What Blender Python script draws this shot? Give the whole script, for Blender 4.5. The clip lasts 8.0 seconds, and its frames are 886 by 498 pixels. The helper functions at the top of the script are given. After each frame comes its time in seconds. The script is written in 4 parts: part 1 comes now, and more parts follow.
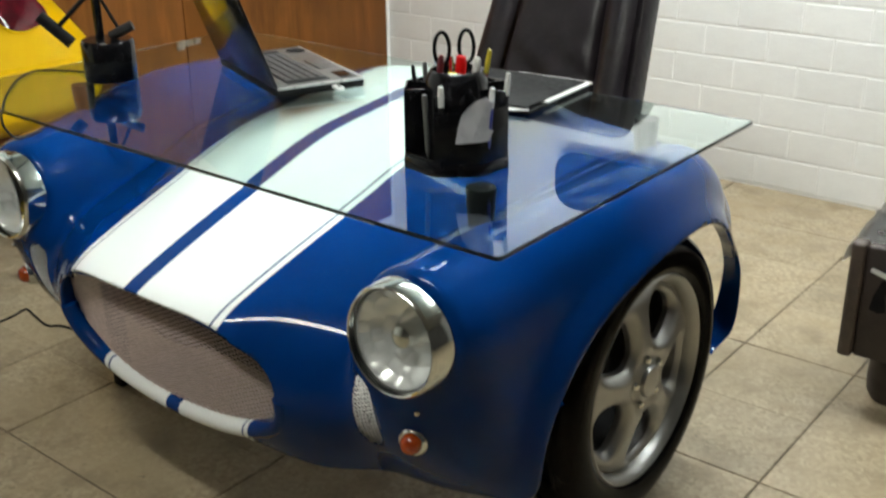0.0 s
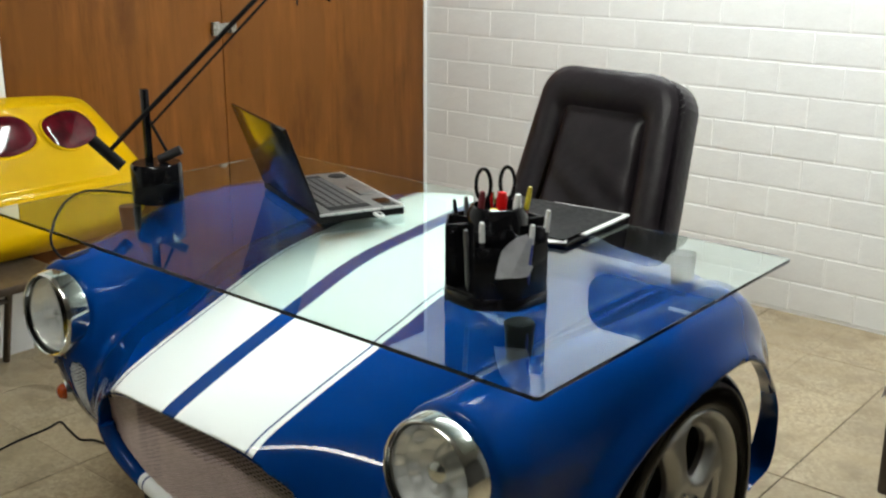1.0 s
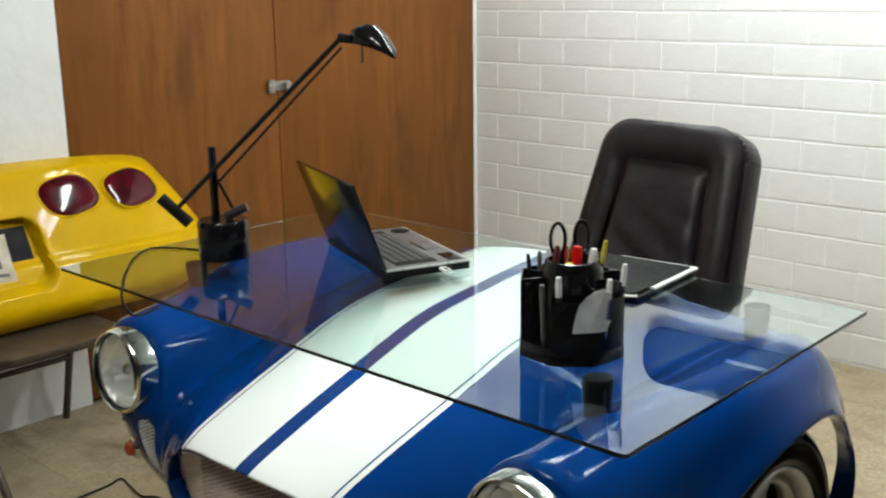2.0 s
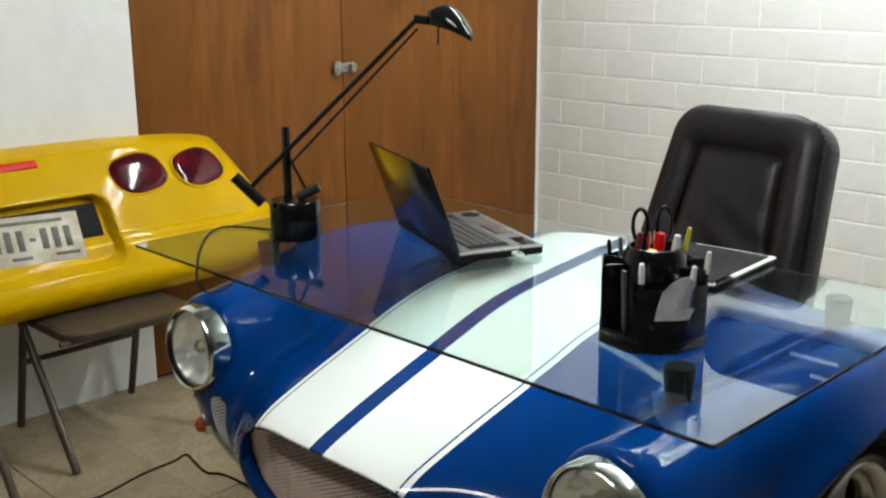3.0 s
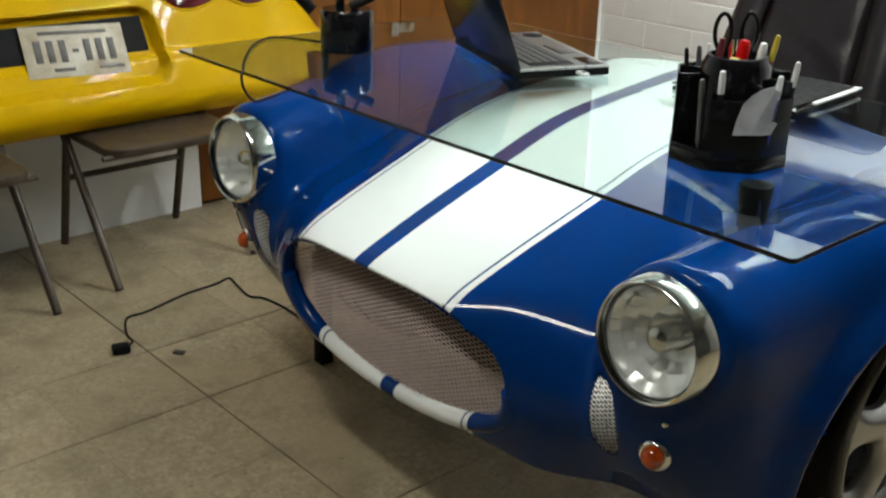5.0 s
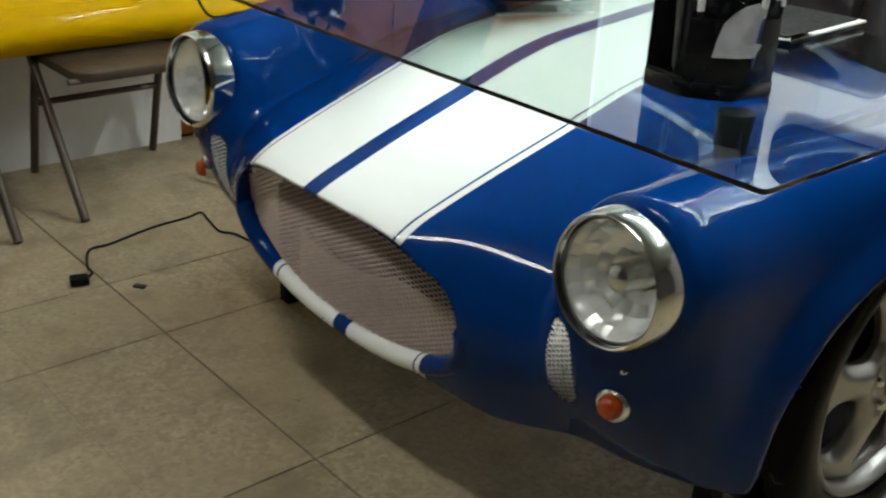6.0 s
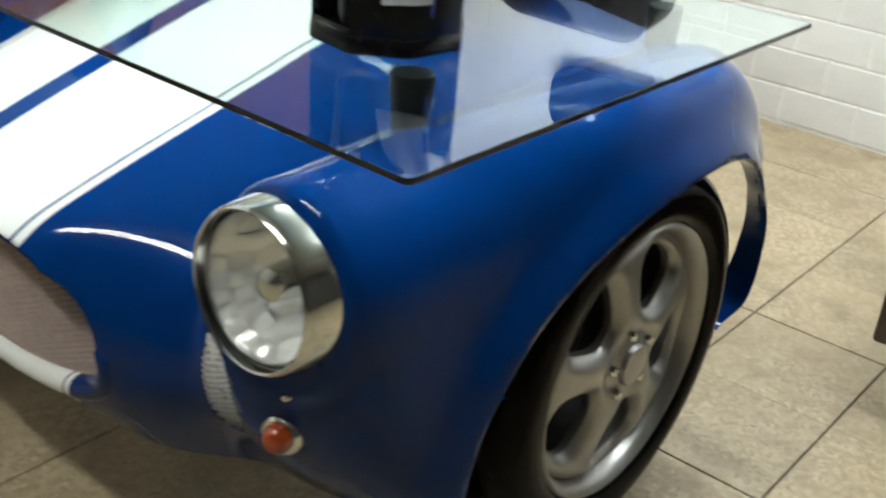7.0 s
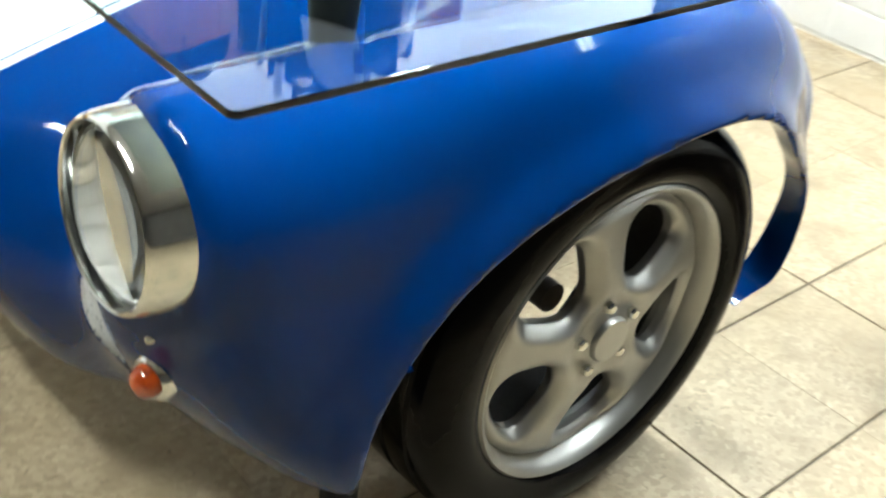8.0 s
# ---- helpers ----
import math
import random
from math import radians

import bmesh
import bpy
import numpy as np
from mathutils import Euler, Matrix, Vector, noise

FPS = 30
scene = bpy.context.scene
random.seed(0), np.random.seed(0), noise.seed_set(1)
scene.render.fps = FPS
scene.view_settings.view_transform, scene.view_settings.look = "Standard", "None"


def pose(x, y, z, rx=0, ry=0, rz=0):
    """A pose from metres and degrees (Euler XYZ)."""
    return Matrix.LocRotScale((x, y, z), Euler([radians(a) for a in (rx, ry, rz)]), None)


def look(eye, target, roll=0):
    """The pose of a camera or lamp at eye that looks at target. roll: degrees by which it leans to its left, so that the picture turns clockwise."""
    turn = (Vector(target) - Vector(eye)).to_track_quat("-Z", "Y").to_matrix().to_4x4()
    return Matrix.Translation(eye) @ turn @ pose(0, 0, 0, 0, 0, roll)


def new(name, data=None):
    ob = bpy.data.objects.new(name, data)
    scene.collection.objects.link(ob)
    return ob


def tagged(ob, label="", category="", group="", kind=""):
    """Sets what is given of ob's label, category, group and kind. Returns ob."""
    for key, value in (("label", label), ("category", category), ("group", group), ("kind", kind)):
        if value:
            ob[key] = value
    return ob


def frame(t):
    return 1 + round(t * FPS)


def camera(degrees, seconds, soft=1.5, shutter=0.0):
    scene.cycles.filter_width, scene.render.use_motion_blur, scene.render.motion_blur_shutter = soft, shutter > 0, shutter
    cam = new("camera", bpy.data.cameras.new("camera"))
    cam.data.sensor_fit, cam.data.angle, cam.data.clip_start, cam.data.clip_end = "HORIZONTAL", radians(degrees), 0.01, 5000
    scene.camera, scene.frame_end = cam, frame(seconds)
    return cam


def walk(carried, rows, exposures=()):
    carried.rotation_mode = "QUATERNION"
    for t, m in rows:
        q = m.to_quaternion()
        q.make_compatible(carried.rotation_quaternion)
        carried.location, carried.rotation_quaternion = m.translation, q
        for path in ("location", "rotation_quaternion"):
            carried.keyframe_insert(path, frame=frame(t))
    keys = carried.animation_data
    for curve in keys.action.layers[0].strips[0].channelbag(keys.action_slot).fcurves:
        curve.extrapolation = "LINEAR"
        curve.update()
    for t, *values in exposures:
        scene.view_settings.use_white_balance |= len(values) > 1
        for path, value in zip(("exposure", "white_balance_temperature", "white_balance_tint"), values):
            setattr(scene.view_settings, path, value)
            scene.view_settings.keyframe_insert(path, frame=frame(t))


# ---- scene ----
cam = camera(44.8, 8.0, soft=2.1, shutter=0.5)
PATH = [
    (0, (1.553, -1.023, 1.364), (0.395, 0.416, 0.598), -0.6),
    (0.5, (1.559, -1.02, 1.388), (0.342, 0.421, 0.722), -0.5),
    (1, (1.542, -1.036, 1.409), (0.299, 0.422, 0.833), 0.2),
    (1.5, (1.506, -1.057, 1.417), (0.241, 0.397, 0.88), 0.2),
    (1.7, (1.500, -1.064, 1.415), (0.223, 0.384, 0.919), -0.7),
    (2.8, (1.45, -1.098, 1.409), (0.082, 0.276, 0.919), 0.3),
    (3, (1.441, -1.104, 1.406), (0.07, 0.261, 0.899), -0.3),
    (3.5, (1.424, -1.109, 1.382), (0.061, 0.246, 0.829), 0.2),
    (4, (1.409, -1.101, 1.352), (0.053, 0.245, 0.763), 1.0),
    (4.5, (1.395, -1.09, 1.306), (0.069, 0.235, 0.609), 1.7),
    (4.7, (1.382, -1.078, 1.3), (0.012, 0.19, 0.581), 0.5),
    (5.8, (1.36, -0.949, 1.199), (0.02, 0.301, 0.398), 4.6),
    (6, (1.352, -0.906, 1.194), (-0.011, 0.303, 0.368), 3.0),
    (6.5, (1.335, -0.734, 1.166), (0.052, 0.564, 0.348), 4.3),
    (7, (1.305, -0.549, 1.147), (0.198, 0.85, 0.242), 4.8),
    (7.5, (1.309, -0.412, 1.144), (0.226, 0.955, 0.165), 4.6),
    (8, (1.331, -0.257, 1.122), (0.137, 0.921, 0.034), 8.2),
]
EXPOSURES = [(0.0, -0.36, 6450, 10), (1.5, -0.53, 6450, 10), (3.5, -0.55, 6450, 10), (4.5, -0.57, 6450, 10), (6.0, -0.62, 6450, 10), (6.5, -0.50, 6400, 10), (7.0, -0.20, 6350, 10), (7.5, 0.16, 6300, 9), (8.0, 0.77, 6150, 8)]
walk(cam, [(t, look(eye, target, roll)) for t, eye, target, roll in PATH], EXPOSURES)

import functools

# ---- world, lights ----
world = bpy.data.worlds.new("world")
scene.world = world
world.use_nodes = True
world.node_tree.nodes["Background"].inputs[0].default_value = (0.6, 0.65, 0.7, 1)
world.node_tree.nodes["Background"].inputs[1].default_value = 0.0
scene.view_settings.exposure = 0.0

LEFT, BACK, RIGHT, FRONT, CEIL = -1.795, 2.75, 4.6, -5.4, 2.7   # room limits
TUBE_POWER = 165.0


# ---- materials ----
def nodes_of(name):
    m = bpy.data.materials.new(name)
    m.use_nodes = True
    nt = m.node_tree
    return m, nt, nt.nodes["Principled BSDF"]


def mix_rgb(nt, fac, a, b):
    n = nt.nodes.new("ShaderNodeMix")
    n.data_type = "RGBA"
    for sock, v in ((0, fac), (6, a), (7, b)):
        if isinstance(v, (tuple, float, int)):
            n.inputs[sock].default_value = (*v, 1) if isinstance(v, tuple) else v
        else:
            nt.links.new(v, n.inputs[sock])
    return n.outputs[2]


def noise_fac(nt, scale, detail=4, lo=0.35, hi=0.65, stretch=(1, 1, 1), rough=0.6):
    co = nt.nodes.new("ShaderNodeTexCoord")
    mp = nt.nodes.new("ShaderNodeMapping")
    mp.inputs["Scale"].default_value = stretch
    nt.links.new(co.outputs["Object"], mp.inputs[0])
    n = nt.nodes.new("ShaderNodeTexNoise")
    n.inputs["Scale"].default_value, n.inputs["Detail"].default_value = scale, detail
    n.inputs["Roughness"].default_value = rough
    nt.links.new(mp.outputs[0], n.inputs["Vector"])
    r = nt.nodes.new("ShaderNodeMapRange")
    r.inputs[1].default_value, r.inputs[2].default_value = lo, hi
    nt.links.new(n.outputs[0], r.inputs[0])
    return r.outputs[0]


def bump(nt, bsdf, height, strength, distance):
    b = nt.nodes.new("ShaderNodeBump")
    b.inputs["Strength"].default_value, b.inputs["Distance"].default_value = strength, distance
    nt.links.new(height, b.inputs["Height"])
    nt.links.new(b.outputs[0], bsdf.inputs["Normal"])


def matte(name, a, b=None, rough=0.5, metal=0.0, scale=30, relief=0.0, dist=0.002, coat=0.0, fine=None, stretch=(1, 1, 1), vary=0.0, spec=0.5):
    """A surface of two near colours mixed by noise, with fine relief."""
    m, nt, p = nodes_of(name)
    b = b or tuple(c * 0.8 for c in a)
    f = noise_fac(nt, scale, stretch=stretch)
    col = mix_rgb(nt, f, a, b)
    if vary:
        oi = nt.nodes.new("ShaderNodeObjectInfo")
        r = nt.nodes.new("ShaderNodeMapRange")
        r.inputs[3].default_value, r.inputs[4].default_value = 1 - vary, 1.0
        nt.links.new(oi.outputs["Random"], r.inputs[0])
        h = nt.nodes.new("ShaderNodeHueSaturation")
        nt.links.new(r.outputs[0], h.inputs["Value"])
        nt.links.new(col, h.inputs["Color"])
        col = h.outputs[0]
    nt.links.new(col, p.inputs["Base Color"])
    rr = nt.nodes.new("ShaderNodeMapRange")
    rr.inputs[3].default_value, rr.inputs[4].default_value = rough * 0.88, min(1, rough * 1.12)
    nt.links.new(noise_fac(nt, scale * 2.3, stretch=stretch), rr.inputs[0])
    nt.links.new(rr.outputs[0], p.inputs["Roughness"])
    p.inputs["Metallic"].default_value = metal
    p.inputs["Specular IOR Level"].default_value = spec
    p.inputs["Coat IOR"].default_value = 1.36
    p.inputs["Coat Weight"].default_value = coat
    p.inputs["Coat Roughness"].default_value = 0.04
    if relief:
        bump(nt, p, noise_fac(nt, fine or scale * 6, 3, 0, 1, stretch), relief, dist)
    return m


def car_paint(name, stripes):
    m, nt, p = nodes_of(name)
    blue, white = (0.0005, 0.0245, 0.134, 1), (0.82, 0.84, 0.82, 1)
    if stripes:
        co = nt.nodes.new("ShaderNodeTexCoord")
        sp = nt.nodes.new("ShaderNodeSeparateXYZ")
        nt.links.new(co.outputs["Object"], sp.inputs[0])
        ab = nt.nodes.new("ShaderNodeMath")
        ab.operation = "ABSOLUTE"
        nt.links.new(sp.outputs[0], ab.inputs[0])
        ramp = nt.nodes.new("ShaderNodeValToRGB")
        cr = ramp.color_ramp
        cr.interpolation = "CONSTANT"
        cr.elements[0].position, cr.elements[0].color = 0.0, blue
        cr.elements[1].position, cr.elements[1].color = 0.0165, white
        for pos, c in ((0.196, blue), (0.2025, white), (0.214, blue)):
            e = cr.elements.new(pos)
            e.color = c
        # the stripes widen a little up the bonnet
        grow = nt.nodes.new("ShaderNodeMapRange")
        grow.inputs[2].default_value, grow.inputs[3].default_value, grow.inputs[4].default_value = 0.4, 0.99, 1.10
        nt.links.new(sp.outputs[1], grow.inputs[0])
        div = nt.nodes.new("ShaderNodeMath")
        div.operation = "DIVIDE"
        nt.links.new(ab.outputs[0], div.inputs[0])
        nt.links.new(grow.outputs[0], div.inputs[1])
        nt.links.new(div.outputs[0], ramp.inputs[0])
        base = ramp.outputs[0]
    else:
        base = blue[:3]
    dirt = noise_fac(nt, 9, 6, 0.5, 0.8)
    mul = nt.nodes.new("ShaderNodeMath")
    mul.operation = "MULTIPLY"
    mul.inputs[1].default_value = 0.015
    nt.links.new(dirt, mul.inputs[0])
    nt.links.new(mix_rgb(nt, mul.outputs[0], base, (0.10, 0.12, 0.15)), p.inputs["Base Color"])
    p.inputs["Roughness"].default_value = 0.4
    p.inputs["Specular IOR Level"].default_value = 0.0
    p.inputs["Coat IOR"].default_value = 1.26
    p.inputs["Coat Weight"].default_value = 1.0
    p.inputs["Coat Roughness"].default_value = 0.02
    bump(nt, p, noise_fac(nt, 6, 2, 0, 1), 0.014, 0.004)
    return m


PAINT = car_paint("blue_paint_striped", True)
PAINT_PLAIN = car_paint("blue_paint", False)
CHROME = matte("chrome", (0.76, 0.77, 0.74), (0.66, 0.67, 0.64), 0.11, 1.0, 20)
REFLECTOR = matte("bright_reflector", (0.95, 0.95, 0.94), (0.90, 0.90, 0.89), 0.16, 0.6, 30)
RUBBER = matte("rubber", (0.006, 0.006, 0.007), (0.010, 0.010, 0.010), 0.42, 0, 40, 0.2, 0.001, spec=0.2)
TYRE = matte("tyre_rubber", (0.0025, 0.0025, 0.0027), (0.004, 0.004, 0.004), 0.15, 0, 25, 0.1, 0.001, spec=0.06)
ALLOY = matte("silver_alloy", (0.40, 0.40, 0.385), (0.35, 0.35, 0.335), 0.36, 0.85, 9, coat=0.25)
ZINC = matte("zinc_plate", (0.42, 0.41, 0.38), (0.16, 0.15, 0.13), 0.4, 0.7, 90)
DARK_METAL = matte("dark_metal", (0.02, 0.02, 0.022), (0.035, 0.033, 0.03), 0.5, 0.4, 30)
GRILLE = matte("grille_wire", (0.72, 0.58, 0.53), (0.60, 0.47, 0.42), 0.35, 0.35, 60)
DUCT = matte("bright_wire", (0.80, 0.80, 0.78), (0.70, 0.70, 0.68), 0.3, 0.6, 60)
BLACK = matte("black_plastic", (0.004, 0.004, 0.005), (0.007, 0.007, 0.008), 0.16, 0, 40, 0.05, 0.0005, spec=0.25)
BLACK_MATT = matte("black_matt", (0.006, 0.006, 0.007), (0.010, 0.010, 0.010), 0.6, 0, 40, 0.1, 0.0005, spec=0.1)
BLACK_GLOSS = matte("black_gloss", (0.005, 0.005, 0.006), (0.007, 0.007, 0.008), 0.14, 0, 20, spec=0.35)
LEATHER = matte("black_leather", (0.0095, 0.0068, 0.0090), (0.0155, 0.0115, 0.0145), 0.36, 0, 12, 0.35, 0.006, fine=26, spec=0.3)
BROWN = matte("brown_leather", (0.036, 0.024, 0.020), (0.022, 0.015, 0.013), 0.5, 0, 14, 0.3, 0.003, fine=90)
BROWN_WORN = matte("worn_brown_leather", (0.085, 0.062, 0.048), (0.050, 0.036, 0.029), 0.5, 0, 22, 0.3, 0.003, fine=90)
WHITE_WALL = matte("white_painted_brick", (0.90, 0.905, 0.895), (0.85, 0.85, 0.84), 0.55, 0, 7, 0.35, 0.005, fine=24, vary=0.05)
# for walls added out of view; dark so that they bounce little light
UNSEEN_WALL = matte("unseen_grey_wall", (0.085, 0.08, 0.075), (0.06, 0.058, 0.055), 0.8, 0, 3, 0.15, 0.004)
CEILING = matte("ceiling_paint", (0.30, 0.29, 0.27), (0.25, 0.24, 0.23), 0.8, 0, 4, 0.1, 0.003)
YELLOW = matte("yellow_paint", (0.62, 0.375, 0.0006), (0.57, 0.335, 0.0006), 0.4, 0, 5, coat=0.28, spec=0.03)
RED_LENS = matte("red_lens", (0.085, 0.0015, 0.007), (0.035, 0.0006, 0.003), 0.10, 0, 12, coat=0.4, spec=0.15)
RED = matte("red_plastic", (0.60, 0.006, 0.006), (0.5, 0.005, 0.005), 0.35, 0, 20, spec=0.15)
AMBER = matte("amber_lens", (0.42, 0.060, 0.003), (0.26, 0.030, 0.002), 0.12, 0, 60, coat=0.8)
SILVER = matte("silver_plastic", (0.16, 0.16, 0.155), (0.12, 0.12, 0.118), 0.35, 0.5, 40)
BRIGHT_TRIM = matte("bright_silver_trim", (0.62, 0.62, 0.60), (0.52, 0.52, 0.50), 0.3, 0.4, 40)
KEYCAP = matte("keycaps", (0.02, 0.02, 0.022), (0.03, 0.03, 0.03), 0.5, 0, 60)
PAPER = matte("paper", (0.80, 0.80, 0.78), (0.70, 0.70, 0.68), 0.7, 0, 20)
GREY_NOTE = matte("grey_note_paper", (0.50, 0.50, 0.53), (0.38, 0.38, 0.41), 0.6, 0, 30)
TAN_METAL = matte("tan_metal", (0.075, 0.052, 0.034), (0.042, 0.030, 0.020), 0.4, 0.2, 20, 0.1, 0.001)
PLATE = matte("plate_paint", (0.62, 0.59, 0.50), (0.40, 0.33, 0.22), 0.45, 0, 14)
INK = matte("dark_ink", (0.06, 0.055, 0.05), (0.10, 0.09, 0.08), 0.5, 0, 60)
BLUE_PEN = matte("blue_plastic", (0.02, 0.04, 0.30), (0.02, 0.03, 0.22), 0.3, 0, 40)
YELLOW_PEN = matte("yellow_plastic", (0.55, 0.46, 0.03), (0.45, 0.36, 0.02), 0.35, 0, 40)
MAROON = matte("maroon_plastic", (0.16, 0.02, 0.03), (0.10, 0.015, 0.02), 0.3, 0, 40)


def wood_material():
    m, nt, p = nodes_of("stained_plywood")
    grain = noise_fac(nt, 5, 8, 0.3, 0.7, (4.0, 4.0, 0.45), 0.7)
    broad = noise_fac(nt, 2.6, 4, 0.42, 0.62, (2.4, 2.4, 0.4))
    c1 = mix_rgb(nt, grain, (0.118, 0.0395, 0.0066), (0.245, 0.090, 0.0168))
    c2 = mix_rgb(nt, broad, c1, (0.165, 0.060, 0.0115))
    stain = noise_fac(nt, 3.2, 7, 0.54, 0.74, (1.6, 1.6, 0.7))
    mul = nt.nodes.new("ShaderNodeMath")
    mul.operation = "MULTIPLY"
    mul.inputs[1].default_value = 0.6
    nt.links.new(stain, mul.inputs[0])
    nt.links.new(mix_rgb(nt, mul.outputs[0], c2, (0.075, 0.027, 0.007)), p.inputs["Base Color"])
    p.inputs["Roughness"].default_value = 0.5
    p.inputs["Specular IOR Level"].default_value = 0.15
    p.inputs["Coat Weight"].default_value = 0.04
    p.inputs["Coat Roughness"].default_value = 0.25
    bump(nt, p, grain, 0.15, 0.001)
    return m


WOOD = wood_material()


def tile_material():
    m, nt, p = nodes_of("terrazzo_tile")
    oi = nt.nodes.new("ShaderNodeObjectInfo")
    co = nt.nodes.new("ShaderNodeTexCoord")
    geo = nt.nodes.new("ShaderNodeNewGeometry")
    vo = nt.nodes.new("ShaderNodeTexVoronoi")
    vo.inputs["Scale"].default_value = 105
    nt.links.new(geo.outputs["Position"], vo.inputs["Vector"])
    chips = nt.nodes.new("ShaderNodeValToRGB")
    chips.color_ramp.elements[0].color = (0.25, 0.197, 0.125, 1)
    chips.color_ramp.elements[1].color = (0.455, 0.370, 0.245, 1)
    nt.links.new(vo.outputs["Color"], chips.inputs[0])

    def world_noise(scale, lo, hi, detail=6):
        n = nt.nodes.new("ShaderNodeTexNoise")
        n.inputs["Scale"].default_value, n.inputs["Detail"].default_value = scale, detail
        nt.links.new(geo.outputs["Position"], n.inputs["Vector"])
        r = nt.nodes.new("ShaderNodeMapRange")
        r.inputs[1].default_value, r.inputs[2].default_value = lo, hi
        nt.links.new(n.outputs[0], r.inputs[0])
        return r.outputs[0]
    base = mix_rgb(nt, world_noise(3.1, 0.40, 0.72), chips.outputs[0], (0.345, 0.272, 0.168))
    stain = mix_rgb(nt, world_noise(7.5, 0.52, 0.74), base, (0.222, 0.172, 0.107))
    spots = mix_rgb(nt, world_noise(38, 0.67, 0.80, 5), stain, (0.115, 0.085, 0.055))
    r = nt.nodes.new("ShaderNodeMapRange")
    r.inputs[3].default_value, r.inputs[4].default_value = 0.88, 1.04
    nt.links.new(oi.outputs["Random"], r.inputs[0])
    h = nt.nodes.new("ShaderNodeHueSaturation")
    nt.links.new(r.outputs[0], h.inputs["Value"])
    nt.links.new(spots, h.inputs["Color"])
    nt.links.new(h.outputs[0], p.inputs["Base Color"])
    rr = nt.nodes.new("ShaderNodeMapRange")
    rr.inputs[3].default_value, rr.inputs[4].default_value = 0.34, 0.6
    nt.links.new(world_noise(9, 0.3, 0.7), rr.inputs[0])
    nt.links.new(rr.outputs[0], p.inputs["Roughness"])
    bump(nt, p, world_noise(60, 0, 1), 0.08, 0.002)
    return m


TILE = tile_material()
GROUT = matte("worn_grout", (0.13, 0.105, 0.07), (0.04, 0.032, 0.024), 0.9, 0, 2.6, 0.2, 0.002)


def glass_material(name, tint, rough=0.0, ior=1.46):
    m, nt, p = nodes_of(name)
    p.inputs["Base Color"].default_value = (*tint, 1)
    p.inputs["Transmission Weight"].default_value = 1.0
    p.inputs["Roughness"].default_value = rough
    p.inputs["IOR"].default_value = ior
    return m


GLASS = glass_material("desk_glass", (0.77, 0.92, 0.885), 0.0, 1.50)
LAMP_GLASS = glass_material("headlamp_glass", (0.97, 0.98, 0.97), 0.02, 1.12)
FROSTED = glass_material("clear_plastic", (0.94, 0.94, 0.94), 0.35)


def emitter(name, colour, power):
    m, nt, p = nodes_of(name)
    p.inputs["Base Color"].default_value = (0.9, 0.9, 0.9, 1)
    p.inputs["Emission Color"].default_value = (*colour, 1)
    p.inputs["Emission Strength"].default_value = power
    return m


TUBE_LIGHT = emitter("fluorescent_tube", (0.94, 1.0, 0.97), TUBE_POWER)
FRONT_TUBE_LIGHT = emitter("warm_fluorescent_tube", (0.98, 1.0, 0.92), TUBE_POWER * 0.72)


# ---- building helpers ----
def thing(name, x, y, z, label, category, group="", kind=""):
    ob = new(name)
    ob.location = (x, y, z)
    ob.empty_display_size = 0.05
    return tagged(ob, label, category, group, kind)


def attach(ob, parent):
    if parent:
        ob.parent = parent
        at = Vector()
        p = parent
        while p:
            at += p.location
            p = p.parent
        ob.matrix_parent_inverse = Matrix.Translation(-parent.location) if parent.type == "EMPTY" else Matrix()
    return ob


def part(name, bm, material, parent=None, label="", smooth=True):
    """One bmesh, in world places, as one mesh object under a thing or under a part."""
    me = bpy.data.meshes.new(name)
    bm.to_mesh(me)
    bm.free()
    if smooth:
        me.shade_smooth()
        me.set_sharp_from_angle(angle=radians(38))
    me.materials.append(material)
    return tagged(attach(new(name, me), parent), label)


def box(cx, cy, cz, sx, sy, sz, bevel=0.003, turn=None, seg=2, bm=None):
    own = bmesh.new()
    bmesh.ops.create_cube(own, size=1)
    bmesh.ops.scale(own, vec=(sx, sy, sz), verts=own.verts)
    if bevel:
        bmesh.ops.bevel(own, geom=own.edges[:], offset=bevel, segments=seg, profile=0.5, affect="EDGES")
    m = Matrix.Translation((cx, cy, cz)) @ (turn.to_4x4() if turn else Matrix())
    own.transform(m)
    return own if bm is None else merge(bm, own)


def merge(bm, other):
    me = bpy.data.meshes.new("tmp")
    other.to_mesh(me)
    other.free()
    bm.from_mesh(me)
    bpy.data.meshes.remove(me)
    return bm


def lathe(profile, n, m, closed=False):
    """Turns (radius, height) pairs about the local z axis and places the result by m."""
    bm = bmesh.new()
    rings = []
    for r, h in profile:
        rings.append([bm.verts.new((r * math.cos(2 * math.pi * i / n), r * math.sin(2 * math.pi * i / n), h)) for i in range(n)])
    pairs = list(zip(rings, rings[1:])) + ([(rings[-1], rings[0])] if closed else [])
    for a, b in pairs:
        for i in range(n):
            bm.faces.new((a[i], a[(i + 1) % n], b[(i + 1) % n], b[i]))
    if not closed:
        if profile[0][0] > 0:
            bm.faces.new(rings[0][::-1])
        if profile[-1][0] > 0:
            bm.faces.new(rings[-1])
    bmesh.ops.remove_doubles(bm, verts=bm.verts, dist=1e-6)
    bmesh.ops.recalc_face_normals(bm, faces=bm.faces)
    bm.transform(m)
    return bm


